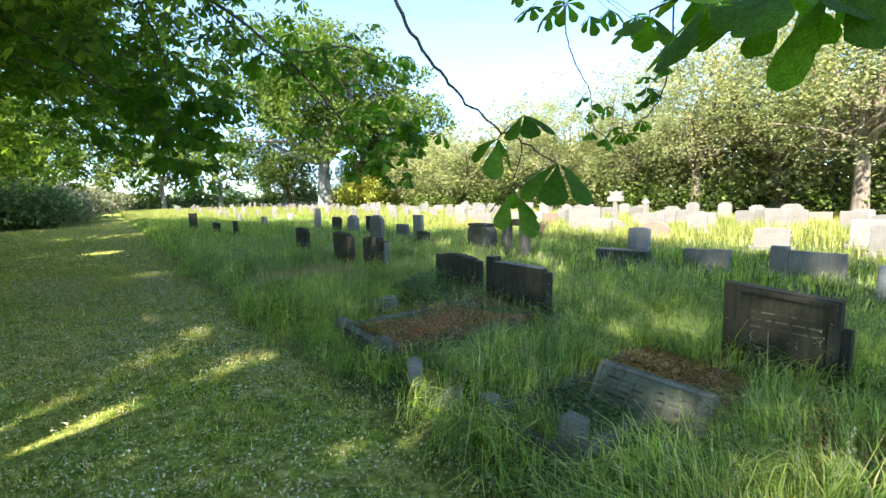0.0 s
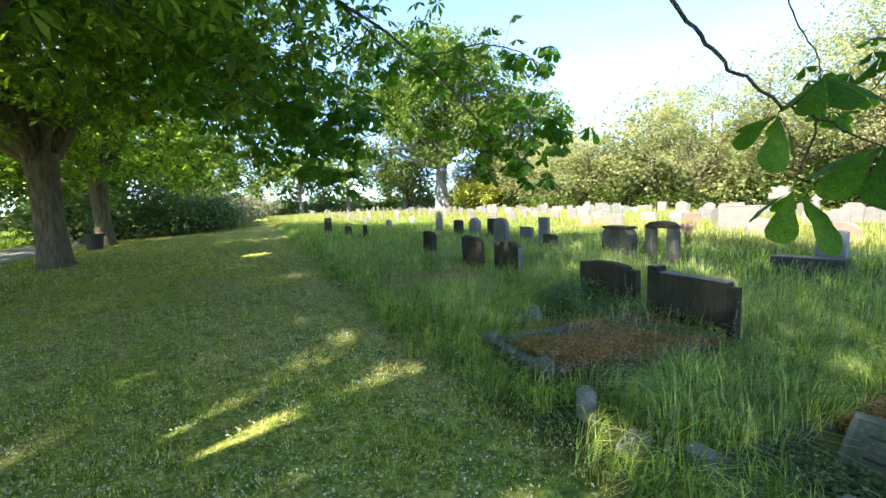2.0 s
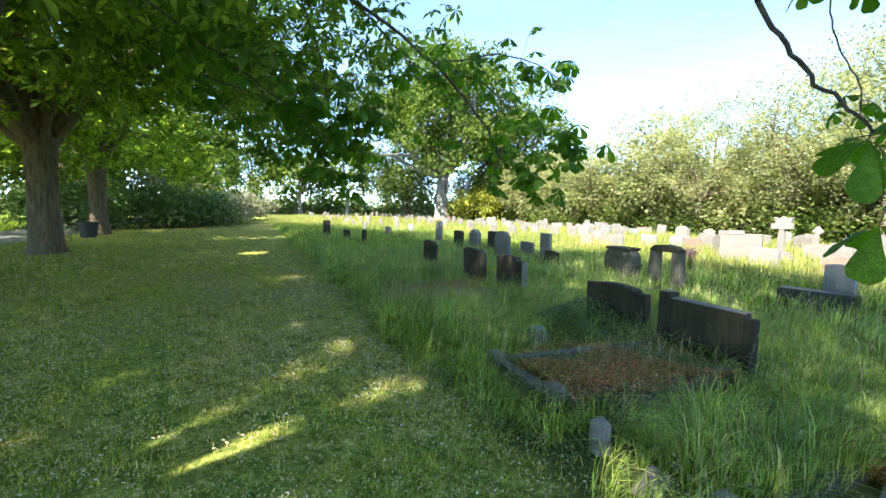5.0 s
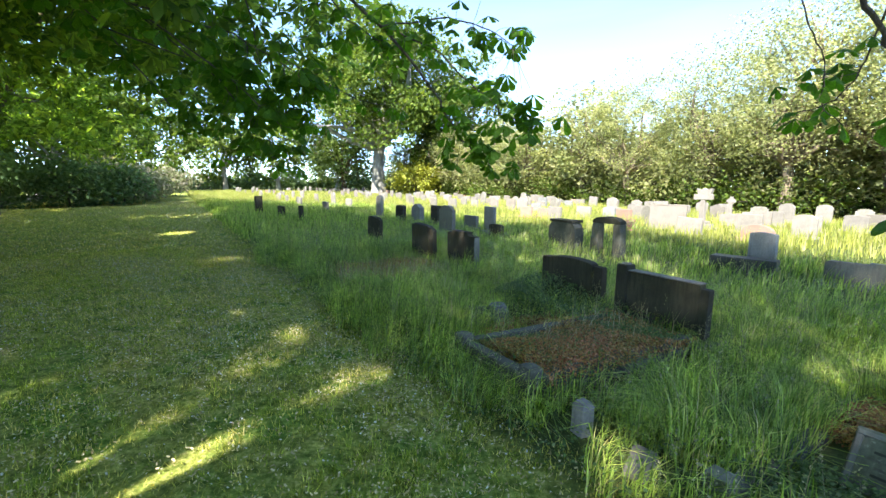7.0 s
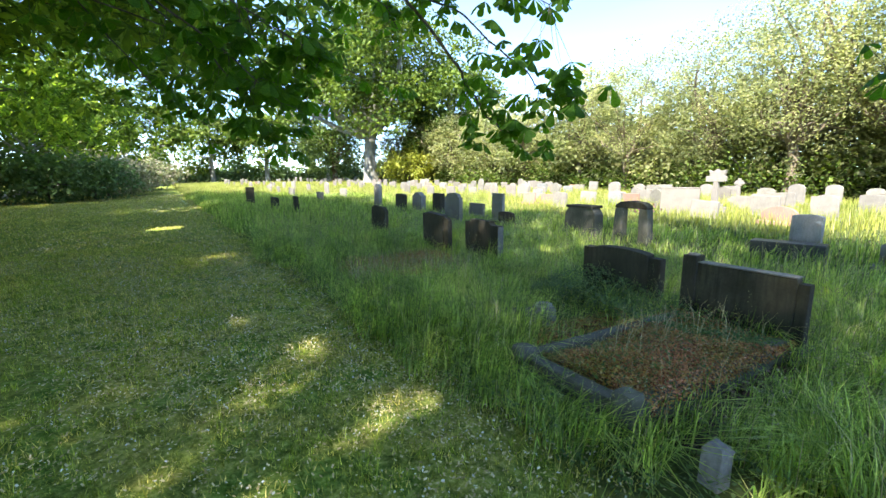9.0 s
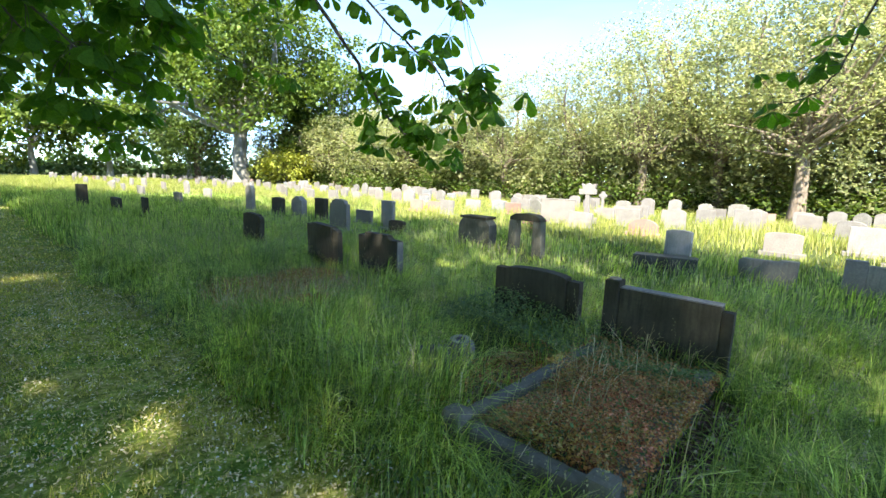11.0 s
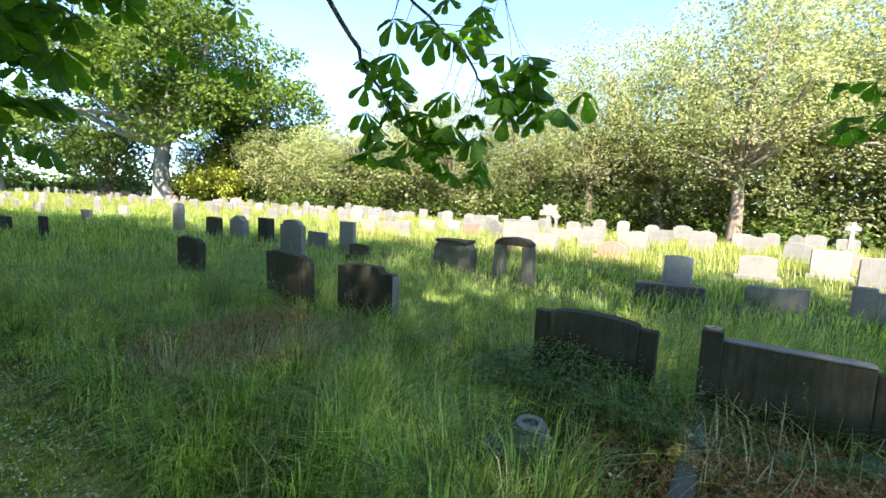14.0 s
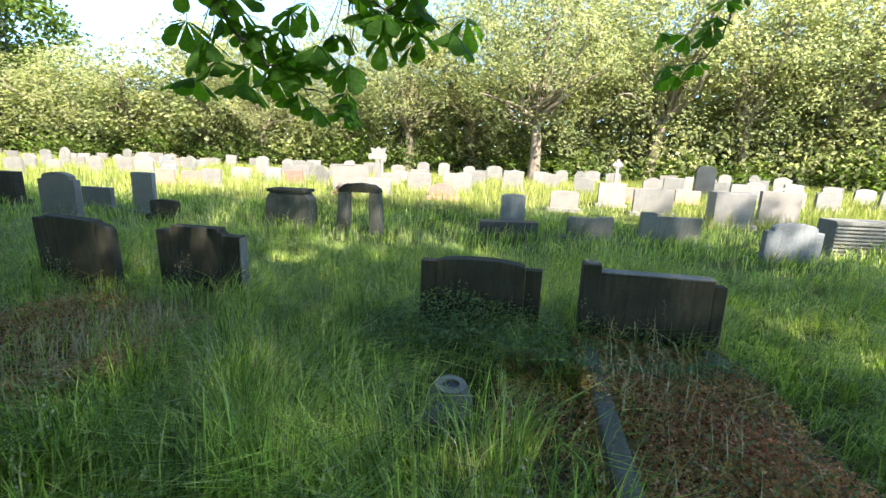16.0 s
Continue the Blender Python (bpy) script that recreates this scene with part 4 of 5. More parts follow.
chestnut("horse_chestnut", "out-of-view horse chestnut added behind the walk for shade", plan(-11.4, -5.1)[:2], 16, 7.4, 4200, 8, 10, 6.5, 0.5, (0, 0), 0.44, clear_view)
chestnut("horse_chestnut", "horse chestnut beyond the drive", plan(14, -16.5)[:2], 13, 6.5, 2100, 9, 9, 3.2, 0.42, size=0.42)
chestnut("horse_chestnut", "horse chestnut beyond the drive", plan(5, -17)[:2], 13, 6.5, 2100, 10, 9, 3.2, 0.42, size=0.42)
chestnut("horse_chestnut", "horse chestnut beyond the drive", plan(25, -17)[:2], 13, 6.5, 2100, 12, 9, 3.0, 0.42, size=0.42)
chestnut("horse_chestnut", "horse chestnut at the avenue's far end", plan(31, -11)[:2], 11, 5.2, 1800, 13, 9, 1.6, 0.42, size=0.42)


def broadleaf(name, label, height, radius, leaves, size, seed, bark, leaf, low, girth, limbs, fork=0.3, group="", clump=0.8, lean=0.0, squash=0.55, category="tree", per=22, hollow=0.0):
    gen = np.random.default_rng(seed)
    t = thing(name, label, category, group)
    pieces = []
    top = np.array([lean * height * fork, 0.3 * lean * height, height * fork])
    p = curve_path((0, 0, -0.15), top, 0, 0.02, 8, gen)
    r = girth * np.array([1.4, 1.12, 1.0, 0.93, 0.88, 0.84, 0.82, 0.8])
    pieces.append(tube(p, r, 12))
    cz = (height + low) / 2
    clumps = crown_clumps(int(leaves / per), (0, 0, cz), (radius, radius, (height - low) / 2), gen, -0.95, 0.4)
    lumps = gen.normal(0, 0.4, (len(clumps), 3))
    clumps = clumps + lumps
    if hollow:
        clumps = clumps[~((np.linalg.norm(clumps[:, :2], axis=1) < 0.62 * radius) & (clumps[:, 2] < hollow * height))]
    for e in clumps[gen.choice(len(clumps), limbs, replace=False)]:
        path = curve_path(top + gen.normal(0, 0.1, 3), e, 0.06, 0.07, 8, gen)
        rr = np.linspace(girth * gen.uniform(0.35, 0.6), 0.03, 8)
        pieces.append(tube(path, rr, 6))
        for _ in range(3):
            i = gen.integers(2, 7)
            near = clumps[np.argsort(np.linalg.norm(clumps - path[i], axis=1))[gen.integers(0, 8)]]
            pieces.append(tube(curve_path(path[i], near, 0.03, 0.06, 5, gen), np.linspace(rr[i] * 0.6, 0.015, 5), 4))
    v, f = join(pieces)
    part_mesh("trunk", mesh_from("trunk", v, [f], bark, True), t, "rough trunk dividing into limbs")
    pick = gen.integers(0, len(clumps), leaves)
    c = clumps[pick] + np.clip(gen.normal(0, 1, (leaves, 3)), -1.5, 1.5) * (clump, clump, clump * squash)
    c[:, 2] = np.maximum(c[:, 2], low * 0.6)
    v, f = scatter(OVAL_V, OVAL_F, c, frames_for(leaves, gen, 0.4), gen.uniform(0.6, 1.25, leaves) * size)
    part_mesh("crown", mesh_from("crown", v, [f], leaf), t, "crown of many small leaves")
    return t


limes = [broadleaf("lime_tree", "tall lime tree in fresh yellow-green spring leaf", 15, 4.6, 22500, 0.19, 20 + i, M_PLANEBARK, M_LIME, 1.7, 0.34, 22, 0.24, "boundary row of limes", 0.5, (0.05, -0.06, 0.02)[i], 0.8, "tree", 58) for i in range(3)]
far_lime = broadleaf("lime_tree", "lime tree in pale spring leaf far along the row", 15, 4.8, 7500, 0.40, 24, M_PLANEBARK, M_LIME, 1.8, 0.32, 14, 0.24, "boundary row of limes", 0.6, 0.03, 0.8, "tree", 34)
used = set()
for i, (s, d) in enumerate(((-26, 28), (-20.5, 27), (-15.5, 28), (-10.9, 28), (-5.8, 27.4), (-2.2, 28.6), (0.8, 24.8), (4.6, 28), (8.4, 26.6), (13, 27.5), (18, 26.5), (23, 27.5), (28.5, 26.5), (34, 27.5), (40, 26.5), (47, 27.5), (54, 27))):
    p = plan(s, d)
    k = float(np.interp(s, (-12, -4, 7, 18, 27, 36), (0.98, 0.92, 0.76, 0.66, 0.55, 0.48))) + rnd.uniform(-0.04, 0.05)
    m = pose(p.x, p.y, 0, 0, 0, rnd.uniform(0, 360)) @ Matrix.Diagonal((0.45 + 0.55 * k, 0.45 + 0.55 * k, k, 1))
    tree = limes[i % 3] if -16 < s < 20 else far_lime
    (copy_thing(tree, Matrix.Identity(4)) if tree.name in used else tree).matrix_basis = m
    used.add(tree.name)
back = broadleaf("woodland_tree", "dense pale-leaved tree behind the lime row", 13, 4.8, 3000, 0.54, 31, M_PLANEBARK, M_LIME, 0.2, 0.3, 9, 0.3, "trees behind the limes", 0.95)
for i in range(13):
    p = plan(-26 + i * 6.2 + rnd.uniform(-1, 1), 34 + rnd.uniform(-1.2, 1.2))
    m = pose(p.x, p.y, 0, 0, 0, rnd.uniform(0, 360)) @ Matrix.Diagonal((1.1, 1.1, float(np.interp(-26 + i * 6.2, (-12, 7, 27, 36), (0.9, 0.68, 0.5, 0.42))) * rnd.uniform(0.9, 1.05), 1))
    (back if i == 0 else copy_thing(back, Matrix.Identity(4))).matrix_basis = m
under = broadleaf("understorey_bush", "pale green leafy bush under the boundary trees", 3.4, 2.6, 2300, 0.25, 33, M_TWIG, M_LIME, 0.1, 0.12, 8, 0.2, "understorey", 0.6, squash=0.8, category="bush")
for i in range(24):
    p = plan(-28 + i * 3.8 + rnd.uniform(-0.9, 0.9), 28.6 + rnd.uniform(-0.8, 0.8))
    m = pose(p.x, p.y, 0, 0, 0, rnd.uniform(0, 360)) @ Matrix.Diagonal((1.1, 1.1, rnd.uniform(0.8, 1.3), 1))
    (under if i == 0 else copy_thing(under, Matrix.Identity(4))).matrix_basis = m
for i in range(17):
    p = plan(-28 + i * 5.4 + rnd.uniform(-0.9, 0.9), 33.0 + rnd.uniform(-0.6, 0.6))
    copy_thing(under, Matrix.Identity(4)).matrix_basis = pose(p.x, p.y, 0, 0, 0, rnd.uniform(0, 360)) @ Matrix.Diagonal((1.9, 1.9, rnd.uniform(1.5, 1.9), 1))
shade_bush = broadleaf("understorey_bush", "dark green bush in the shade beneath the limes", 2.6, 2.4, 1900, 0.24, 34, M_TWIG, M_OAK, 0.05, 0.12, 8, 0.2, "understorey", 0.6, squash=0.8, category="bush")
for i in range(22):
    p = plan(-27 + i * 4.1 + rnd.uniform(-1.2, 1.2), 27.0 + rnd.uniform(-0.6, 0.9))
    m = pose(p.x, p.y, 0, 0, 0, rnd.uniform(0, 360)) @ Matrix.Diagonal((1.0, 1.0, rnd.uniform(0.55, 1.0), 1))
    (shade_bush if i == 0 else copy_thing(shade_bush, Matrix.Identity(4))).matrix_basis = m

oak = broadleaf("oak_tree", "great oak with a pale forked trunk", 21.5, 13.4, 40000, 0.46, 41, M_OAKBARK, M_OAK, 3.0, 0.85, 26, 0.26, "", 1.15, 0.03, 0.6, "tree", 170, 0.4)
oak.matrix_basis = pose(-14.4, 56.5, 0, 0, 0, 30)
oak2 = broadleaf("oak_tree", "dense rounded tree beside the oak", 18, 8.0, 10000, 0.56, 42, M_OAKBARK, M_OAK, 0.3, 0.5, 12, 0.3, "", 1.0, 0.0, 0.6, "tree", 80)
oak2.matrix_basis = pose(-4.0, 58, 0) @ Matrix.Diagonal((0.9, 0.9, 0.85, 1))
far_oak = broadleaf("oak_tree", "full rounded green tree on the far boundary", 18, 8.0, 4200, 0.82, 46, M_OAKBARK, M_OAK, 0.3, 0.5, 8, 0.3, "far boundary trees", 1.0, 0.0, 0.6, "tree", 50)
for i, (x, y, k) in enumerate(((-34, 70, 0.72), (-41, 67, 0.7), (-48, 64, 0.78), (-56, 57, 0.85), (-63, 49, 0.95), (-27, 78, 0.62), (-42, 47, 0.8), (-48, 38, 0.9), (-50, 28, 0.95))):
    (far_oak if i == 0 else copy_thing(far_oak, Matrix.Identity(4))).matrix_basis = pose(x, y, 0, 0, 0, 65 * i) @ Matrix.Diagonal((0.72, 0.72, k, 1))
for i, (a, b, k) in enumerate(((38, -14, 0.6), (36, -20, 0.65), (42, -9, 0.5), (30, -25, 0.7), (22, -27, 0.7))):
    p = plan(a, b)
    copy_thing(far_oak, Matrix.Identity(4)).matrix_basis = pose(p.x, p.y, 0, 0, 0, 80 * i) @ Matrix.Diagonal((0.6, 0.6, k, 1))
dark = broadleaf("holly_tree", "dark evergreen tree behind the oak trunk", 11, 6.5, 6000, 0.45, 43, M_BARK, M_DEEP, 0.3, 0.4, 9, 0.3, "", 0.9)
dark.matrix_basis = pose(-6.5, 64, 0)
copy_thing(dark, pose(-22, 66, 0, 0, 0, 120))
gold = broadleaf("golden_bush", "rounded yellow-green bush beside the oak", 3.9, 3.3, 3200, 0.30, 44, M_TWIG, M_GOLD, 0.1, 0.12, 8, 0.2, "", 0.5, category="bush")
gold.matrix_basis = pose(-9.0, 52.0, 0)
hedge = broadleaf("boundary_hedge", "grey-green hedge bank along the far boundary", 3.0, 3.6, 1500, 0.55, 45, M_TWIG, M_SHRUB, 0.0, 0.1, 4, 0.2, "far boundary hedge", 0.7, category="hedge")
for i in range(22):
    a = radians(100 + i * 4.6)
    ob = hedge if i == 0 else copy_thing(hedge, Matrix.Identity(4))
    ob.matrix_basis = pose(-4 + 82 * math.cos(a), 6 + 82 * math.sin(a), 0, 0, 0, 37 * i) @ Matrix.Diagonal((1.2, 1.2, 1.0 + 0.2 * math.sin(i * 2.1), 1))
for i, (s, d, k) in enumerate(((27.0, -11.0, 0.8), (27.3, -8.6, 0.85), (28.5, -6.2, 0.8), (30.0, -4.4, 0.75))):
    if i == 0:
        shrub = broadleaf("rhododendron", "blue-green rhododendron bank at the lawn's end", 3.2, 2.8, 3600, 0.28, 51, M_TWIG, M_SHRUB, 0.05, 0.1, 8, 0.2, "shrubs at the lawn's end", 0.5, category="bush")
        ob = shrub
    else:
        ob = copy_thing(shrub, Matrix.Identity(4))
    p = plan(s, d)
    ob.matrix_basis = pose(p.x, p.y, 0, 0, 0, 70 * i) @ Matrix.Diagonal((k, k, k, 1))
for i, (s, d, k) in enumerate(((33, -4.0, 0.85), (36.5, -3.0, 0.85), (40, -5.0, 1.1), (43, -2.0, 0.9))):
    if i == 0:
        bloom = broadleaf("flowering_shrub", "pinkish flowering shrub beside the rhododendrons", 3.0, 2.7, 3200, 0.26, 52, M_TWIG, M_BLOSSOM, 0.05, 0.1, 8, 0.2, "shrubs at the lawn's end", 0.5, category="bush")
        ob = bloom
    else:
        ob = copy_thing(bloom, Matrix.Identity(4))
    p = plan(s, d)
    ob.matrix_basis = pose(p.x, p.y, 0, 0, 0, 50 * i) @ Matrix.Diagonal((k, k, k, 1))
for i, (x, y, k) in enumerate(((-72, 44, 1.0), (-66, 30, 1.0), (-60, 14, 1.0), (-54, -4, 1.0), (10, 76, 0.6), (20, 70, 0.55), (-44, -22, 1.0), (-22, -34, 1.0), (6, -36, 1.0), (34, -30, 1.0))):
    copy_thing(back, Matrix.Identity(4)).matrix_basis = pose(x, y, 0, 0, 0, 40 * i) @ Matrix.Diagonal((1.3 * k, 1.3 * k, k, 1))


# ---- overhanging chestnut branches ----
def leaf_mesh(name, leaflets, droop, seed):
    """One palmate leaf with a short stalk: obovate leaflets, folded along the rib and drooping."""
    gen = np.random.default_rng(seed)
    vs, quads, at = [], [], 0
    us = np.array([0.03, 0.22, 0.42, 0.60, 0.74, 0.87, 0.96, 1.0])
    ws = np.array([0.015, 0.065, 0.14, 0.215, 0.255, 0.215, 0.10, 0.008])
    for i in range(leaflets):
        a = radians(-140 + 280 * i / (leaflets - 1)) + gen.normal(0, 0.07)
        length = (1.0 - 0.3 * (abs(i - (leaflets - 1) / 2) / ((leaflets - 1) / 2)) ** 1.5) * gen.uniform(0.9, 1.06)
        drop = droop * gen.uniform(0.8, 1.2)
        ang = drop * (0.35 + 0.65 * us)
        r = np.concatenate(([0.03], 0.03 + np.cumsum(np.diff(us) * np.cos(ang[1:])))) * length
        z = -np.concatenate(([0.0], np.cumsum(np.diff(us) * np.sin(ang[1:])))) * length
        wig = 1 + 0.05 * np.sin(us * 40 + i)
        for k in (-1, 0, 1):
            w = k * ws * wig * length
            fold = -0.22 * np.abs(w) + 0.012 * np.sin(us * 22 + 2 * k + i) * abs(k)
            vs.append(np.stack([r * math.cos(a) - w * math.sin(a), r * math.sin(a) + w * math.cos(a), z + fold], -1))
        n = len(us)
        for k in (0, 1):
            j = np.arange(n - 1)
            quads.append(np.stack([at + k * n + j, at + k * n + j + 1, at + (k + 1) * n + j + 1, at + (k + 1) * n + j], -1))
        at += 3 * n
    return mesh_from(name, np.concatenate(vs), [np.concatenate(quads)], M_NEARLEAF, True)


LEAVES = [leaf_mesh("leaf", 5, 0.9, 71), leaf_mesh("leaf", 6, 0.65, 72), leaf_mesh("leaf", 5, 1.15, 73), leaf_mesh("leaf", 7, 0.8, 74)]


def leafy_branch(label, stems, hubs, seed, face=None):
    """A hanging branch: bent stems, and single leaves on stalks at the hubs (x, y, z, size)."""
    gen = np.random.default_rng(seed)
    t = thing("leafy_branch", label, "branch", "overhanging chestnut branches")
    pieces, ends = [], []
    for path, r0, r1 in stems:
        p = np.asarray(path, float)
        fine = np.stack([np.interp(np.linspace(0, len(p) - 1, 4 * len(p)), np.arange(len(p)), p[:, k]) for k in range(3)], -1)
        fine[1:-1] += gen.normal(0, 0.5 * r0, (len(fine) - 2, 3))
        pieces.append(tube(fine, np.linspace(r0, r1, len(fine)), 6))
        ends.append(fine)
    ends = np.concatenate(ends)
    for x, y, z, size in hubs:
        hub = np.array((x, y, z))
        near = ends[np.argmin(np.linalg.norm(ends - hub, axis=1) - 0.6 * (ends[:, 2] - z))]
        pieces.append(tube(curve_path(near, hub, 0.05, 0.04, 5, gen), np.linspace(0.0035, 0.002, 5), 4))
        leaf = new("leaf", LEAVES[gen.integers(0, 4)])
        leaf.parent = t
        away = math.degrees(math.atan2(y - near[1], x - near[0])) if face is None else face + gen.normal(0, 6)
        leaf.matrix_basis = pose(x, y, z, gen.normal(0, 14), gen.normal(14, 14), away + gen.normal(0, 35)) @ Matrix.Scale(size, 4)
    v, f = join(pieces)
    part_mesh("twig", mesh_from("twig", v, [f], M_TWIG, True), t, "thin dark twigs")
    return t


leafy_branch("near chestnut twig with a few large dark leaves",
             [([(-0.27, 1.84, 2.6), (-0.191, 1.906, 2.284), (-0.112, 1.962, 2.151), (-0.009, 2.014, 2.028), (0.075, 2.04, 1.94), (0.163, 2.056, 1.855), (0.25, 2.06, 1.79), (0.327, 2.065, 1.751), (0.40, 2.04, 1.70)], 0.009, 0.0035)],
             [(0.24, 2.05, 1.75, 0.19), (0.353, 2.03, 1.85, 0.17), (0.305, 2.08, 1.51, 0.23), (0.496, 2.0, 1.635, 0.24)], 81, -100)
leafy_branch("large chestnut leaves hanging close overhead",
             [([(1.75, 1.2, 3.0), (1.5, 1.35, 2.65), (1.25, 1.5, 2.4), (1.0, 1.65, 2.22), (0.8, 1.84, 2.2)], 0.009, 0.004)],
             [(0.85, 1.54, 2.10, 0.29), (0.80, 1.84, 2.18, 0.24), (0.99, 1.40, 2.08, 0.31), (1.08, 1.30, 2.07, 0.31), (1.16, 1.55, 2.2, 0.28), (0.95, 1.75, 2.25, 0.26)], 82, -110)
leafy_branch("thin hanging chestnut twig with small young leaves",
             [([(0.9, 3.9, 3.8), (1.02, 3.98, 3.4), (1.05, 4.01, 3.08), (1.09, 4.08, 2.85), (1.18, 4.11, 2.63), (1.32, 4.12, 2.40), (1.34, 4.13, 2.26), (1.37, 4.15, 2.08), (1.49, 4.11, 1.96)], 0.007, 0.003)],
             [(1.26, 4.15, 2.34, 0.12), (1.40, 4.11, 2.28, 0.12), (1.36, 4.16, 2.04, 0.13), (1.47, 4.12, 1.98, 0.16), (1.30, 4.05, 2.2, 0.11), (0.79, 4.08, 3.09, 0.2), (0.95, 4.06, 3.04, 0.2), (1.32, 4.16, 3.03, 0.22), (1.1, 4.1, 3.12, 0.2), (0.7, 4.0, 3.25, 0.2), (1.5, 4.2, 3.1, 0.2), (1.7, 4.1, 3.0, 0.2), (1.9, 4.2, 2.95, 0.2)], 83)
leafy_branch("curved hanging chestnut twig over the burial ground",
             [([(2.6, 5.3, 3.9), (2.78, 5.6, 3.2), (2.80, 5.78, 2.85), (2.74, 5.81, 2.62), (2.63, 5.89, 2.44), (2.49, 5.98, 2.36), (2.34, 6.05, 2.33)], 0.011, 0.005)],
             [(2.58, 5.82, 2.78, 0.2), (2.51, 6.04, 2.64, 0.2), (2.42, 6.13, 2.28, 0.2), (2.47, 6.06, 2.25, 0.18), (2.60, 5.95, 2.40, 0.18), (2.59, 5.88, 2.64, 0.2), (2.20, 6.15, 2.62, 0.18), (2.57, 5.76, 2.90, 0.2), (2.3, 6.1, 2.34, 0.2), (2.75, 5.7, 3.0, 0.2), (2.7, 5.9, 2.75, 0.2)], 84)
mid_stems = [([(-5.2, 6.2, 5.4), (-3.6, 6.9, 4.6), (-2.4, 7.3, 3.7), (-1.68, 7.44, 2.84), (-1.49, 7.41, 2.51), (-1.28, 7.34, 2.18), (-1.06, 7.26, 1.98), (-0.89, 7.17, 1.85)], 0.03, 0.006),
             ([(-2.4, 7.3, 3.7), (-1.6, 7.0, 3.3), (-1.16, 6.89, 2.84), (-0.85, 6.87, 2.62), (-0.70, 6.87, 2.41), (-0.52, 6.74, 2.35), (-0.33, 6.60, 2.25)], 0.014, 0.005),
             ([(-3.6, 6.9, 4.6), (-3.0, 7.6, 3.9), (-2.7, 8.3, 3.8), (-2.6, 8.6, 3.6)], 0.014, 0.006),
             ([(-4.4, 6.5, 5.0), (-4.4, 7.4, 4.0), (-4.5, 7.9, 3.2), (-4.4, 8.2, 2.6)], 0.016, 0.006),
             ([(-2.4, 7.3, 3.7), (-1.5, 7.6, 3.9), (-0.9, 7.2, 3.6), (-0.6, 6.9, 3.3)], 0.014, 0.006)]
mg = np.random.default_rng(85)
mid_hubs = [(-0.84, 7.16, 1.74, 0.2), (-0.62, 7.07, 1.73, 0.2), (-0.84, 7.12, 2.03, 0.2), (-1.04, 7.17, 2.19, 0.2), (-0.71, 6.93, 2.19, 0.2), (-0.54, 6.74, 2.18, 0.22), (-0.34, 6.62, 2.23, 0.22), (-0.63, 6.83, 2.45, 0.2)]
for path, r0, r1 in mid_stems:
    path = np.array(path)
    for _ in range(50 if len(path) > 6 else 24):
        u = mg.uniform(0.6 if r0 > 0.02 else 0.1, len(path) - 1.02)
        i = int(u)
        p = path[i] + (path[i + 1] - path[i]) * (u - i) + mg.normal(0, 1, 3) * (0.24, 0.24, 0.13)
        mid_hubs.append((p[0], p[1], p[2], mg.uniform(0.16, 0.25)))
leafy_branch("drooping chestnut bough hanging in front of the oak", mid_stems, mid_hubs, 86)
left_stems = [([(-6.5, 5.4, 4.6), (-5.2, 6.0, 3.6), (-4.3, 6.5, 2.9), (-3.75, 6.9, 2.3)], 0.02, 0.006),
              ([(-5.2, 6.0, 3.6), (-4.6, 6.9, 2.9), (-4.2, 7.25, 2.2), (-4.1, 7.3, 1.9)], 0.012, 0.005),
              ([(-5.2, 6.0, 3.6), (-4.2, 6.6, 3.4), (-3.5, 6.9, 3.0), (-3.2, 7.0, 2.75)], 0.012, 0.005),
              ([(-6.5, 5.4, 4.6), (-6.2, 6.8, 3.6), (-5.9, 7.8, 2.6), (-5.7, 8.6, 2.2)], 0.014, 0.005),
              ([(-6.2, 6.8, 3.6), (-5.0, 7.6, 3.2), (-4.4, 8.1, 2.8), (-4.05, 8.3, 2.5)], 0.012, 0.005)]
left_hubs = []
for path, r0, r1 in left_stems:
    path = np.array(path)
    for _ in range(50):
        u = mg.uniform(0.7, len(path) - 1.02)
        i = int(u)
        p = path[i] + (path[i + 1] - path[i]) * (u - i) + mg.normal(0, 1, 3) * (0.26, 0.26, 0.14)
        left_hubs.append((p[0], p[1], p[2], mg.uniform(0.17, 0.26)))
leafy_branch("low leafy chestnut bough hanging over the lawn edge", left_stems, left_hubs, 88)
leafy_branch("small chestnut sprig reaching out beyond the bough",
             [([(-5.5, 8.6, 4.2), (-4.2, 9.1, 3.5), (-3.43, 9.45, 3.11), (-3.11, 9.53, 3.03), (-2.82, 9.68, 3.03), (-2.63, 9.71, 2.98)], 0.012, 0.004)],
             [(-3.6, 9.4, 3.1, 0.2), (-3.3, 9.5, 3.0, 0.2), (-3.0, 9.6, 2.95, 0.2), (-2.8, 9.7, 2.98, 0.2), (-2.6, 9.7, 2.93, 0.22), (-2.75, 9.6, 2.85, 0.2), (-3.8, 9.3, 3.3, 0.2), (-4.1, 9.1, 3.4, 0.2)], 87)


# ---- signpost and bin beside the drive ----
sign = thing("notice_sign", "small pale notice on two dark posts beside the drive", "sign", at=pose(-18.1, 10.5, 0, 0, 0, 60))
M_PAINT, M_IRON = plain_mat("sign_paint", (0.62, 0.6, 0.45), 0.5), plain_mat("dark_iron", (0.05, 0.05, 0.048), 0.55, 0.3)
part("post", box_bm(-0.3, -0.24, -0.03, 0.03, -0.15, 1.35, 0.006), M_IRON, sign)
part("post", box_bm(0.24, 0.3, -0.03, 0.03, -0.15, 1.0, 0.006), M_IRON, sign)
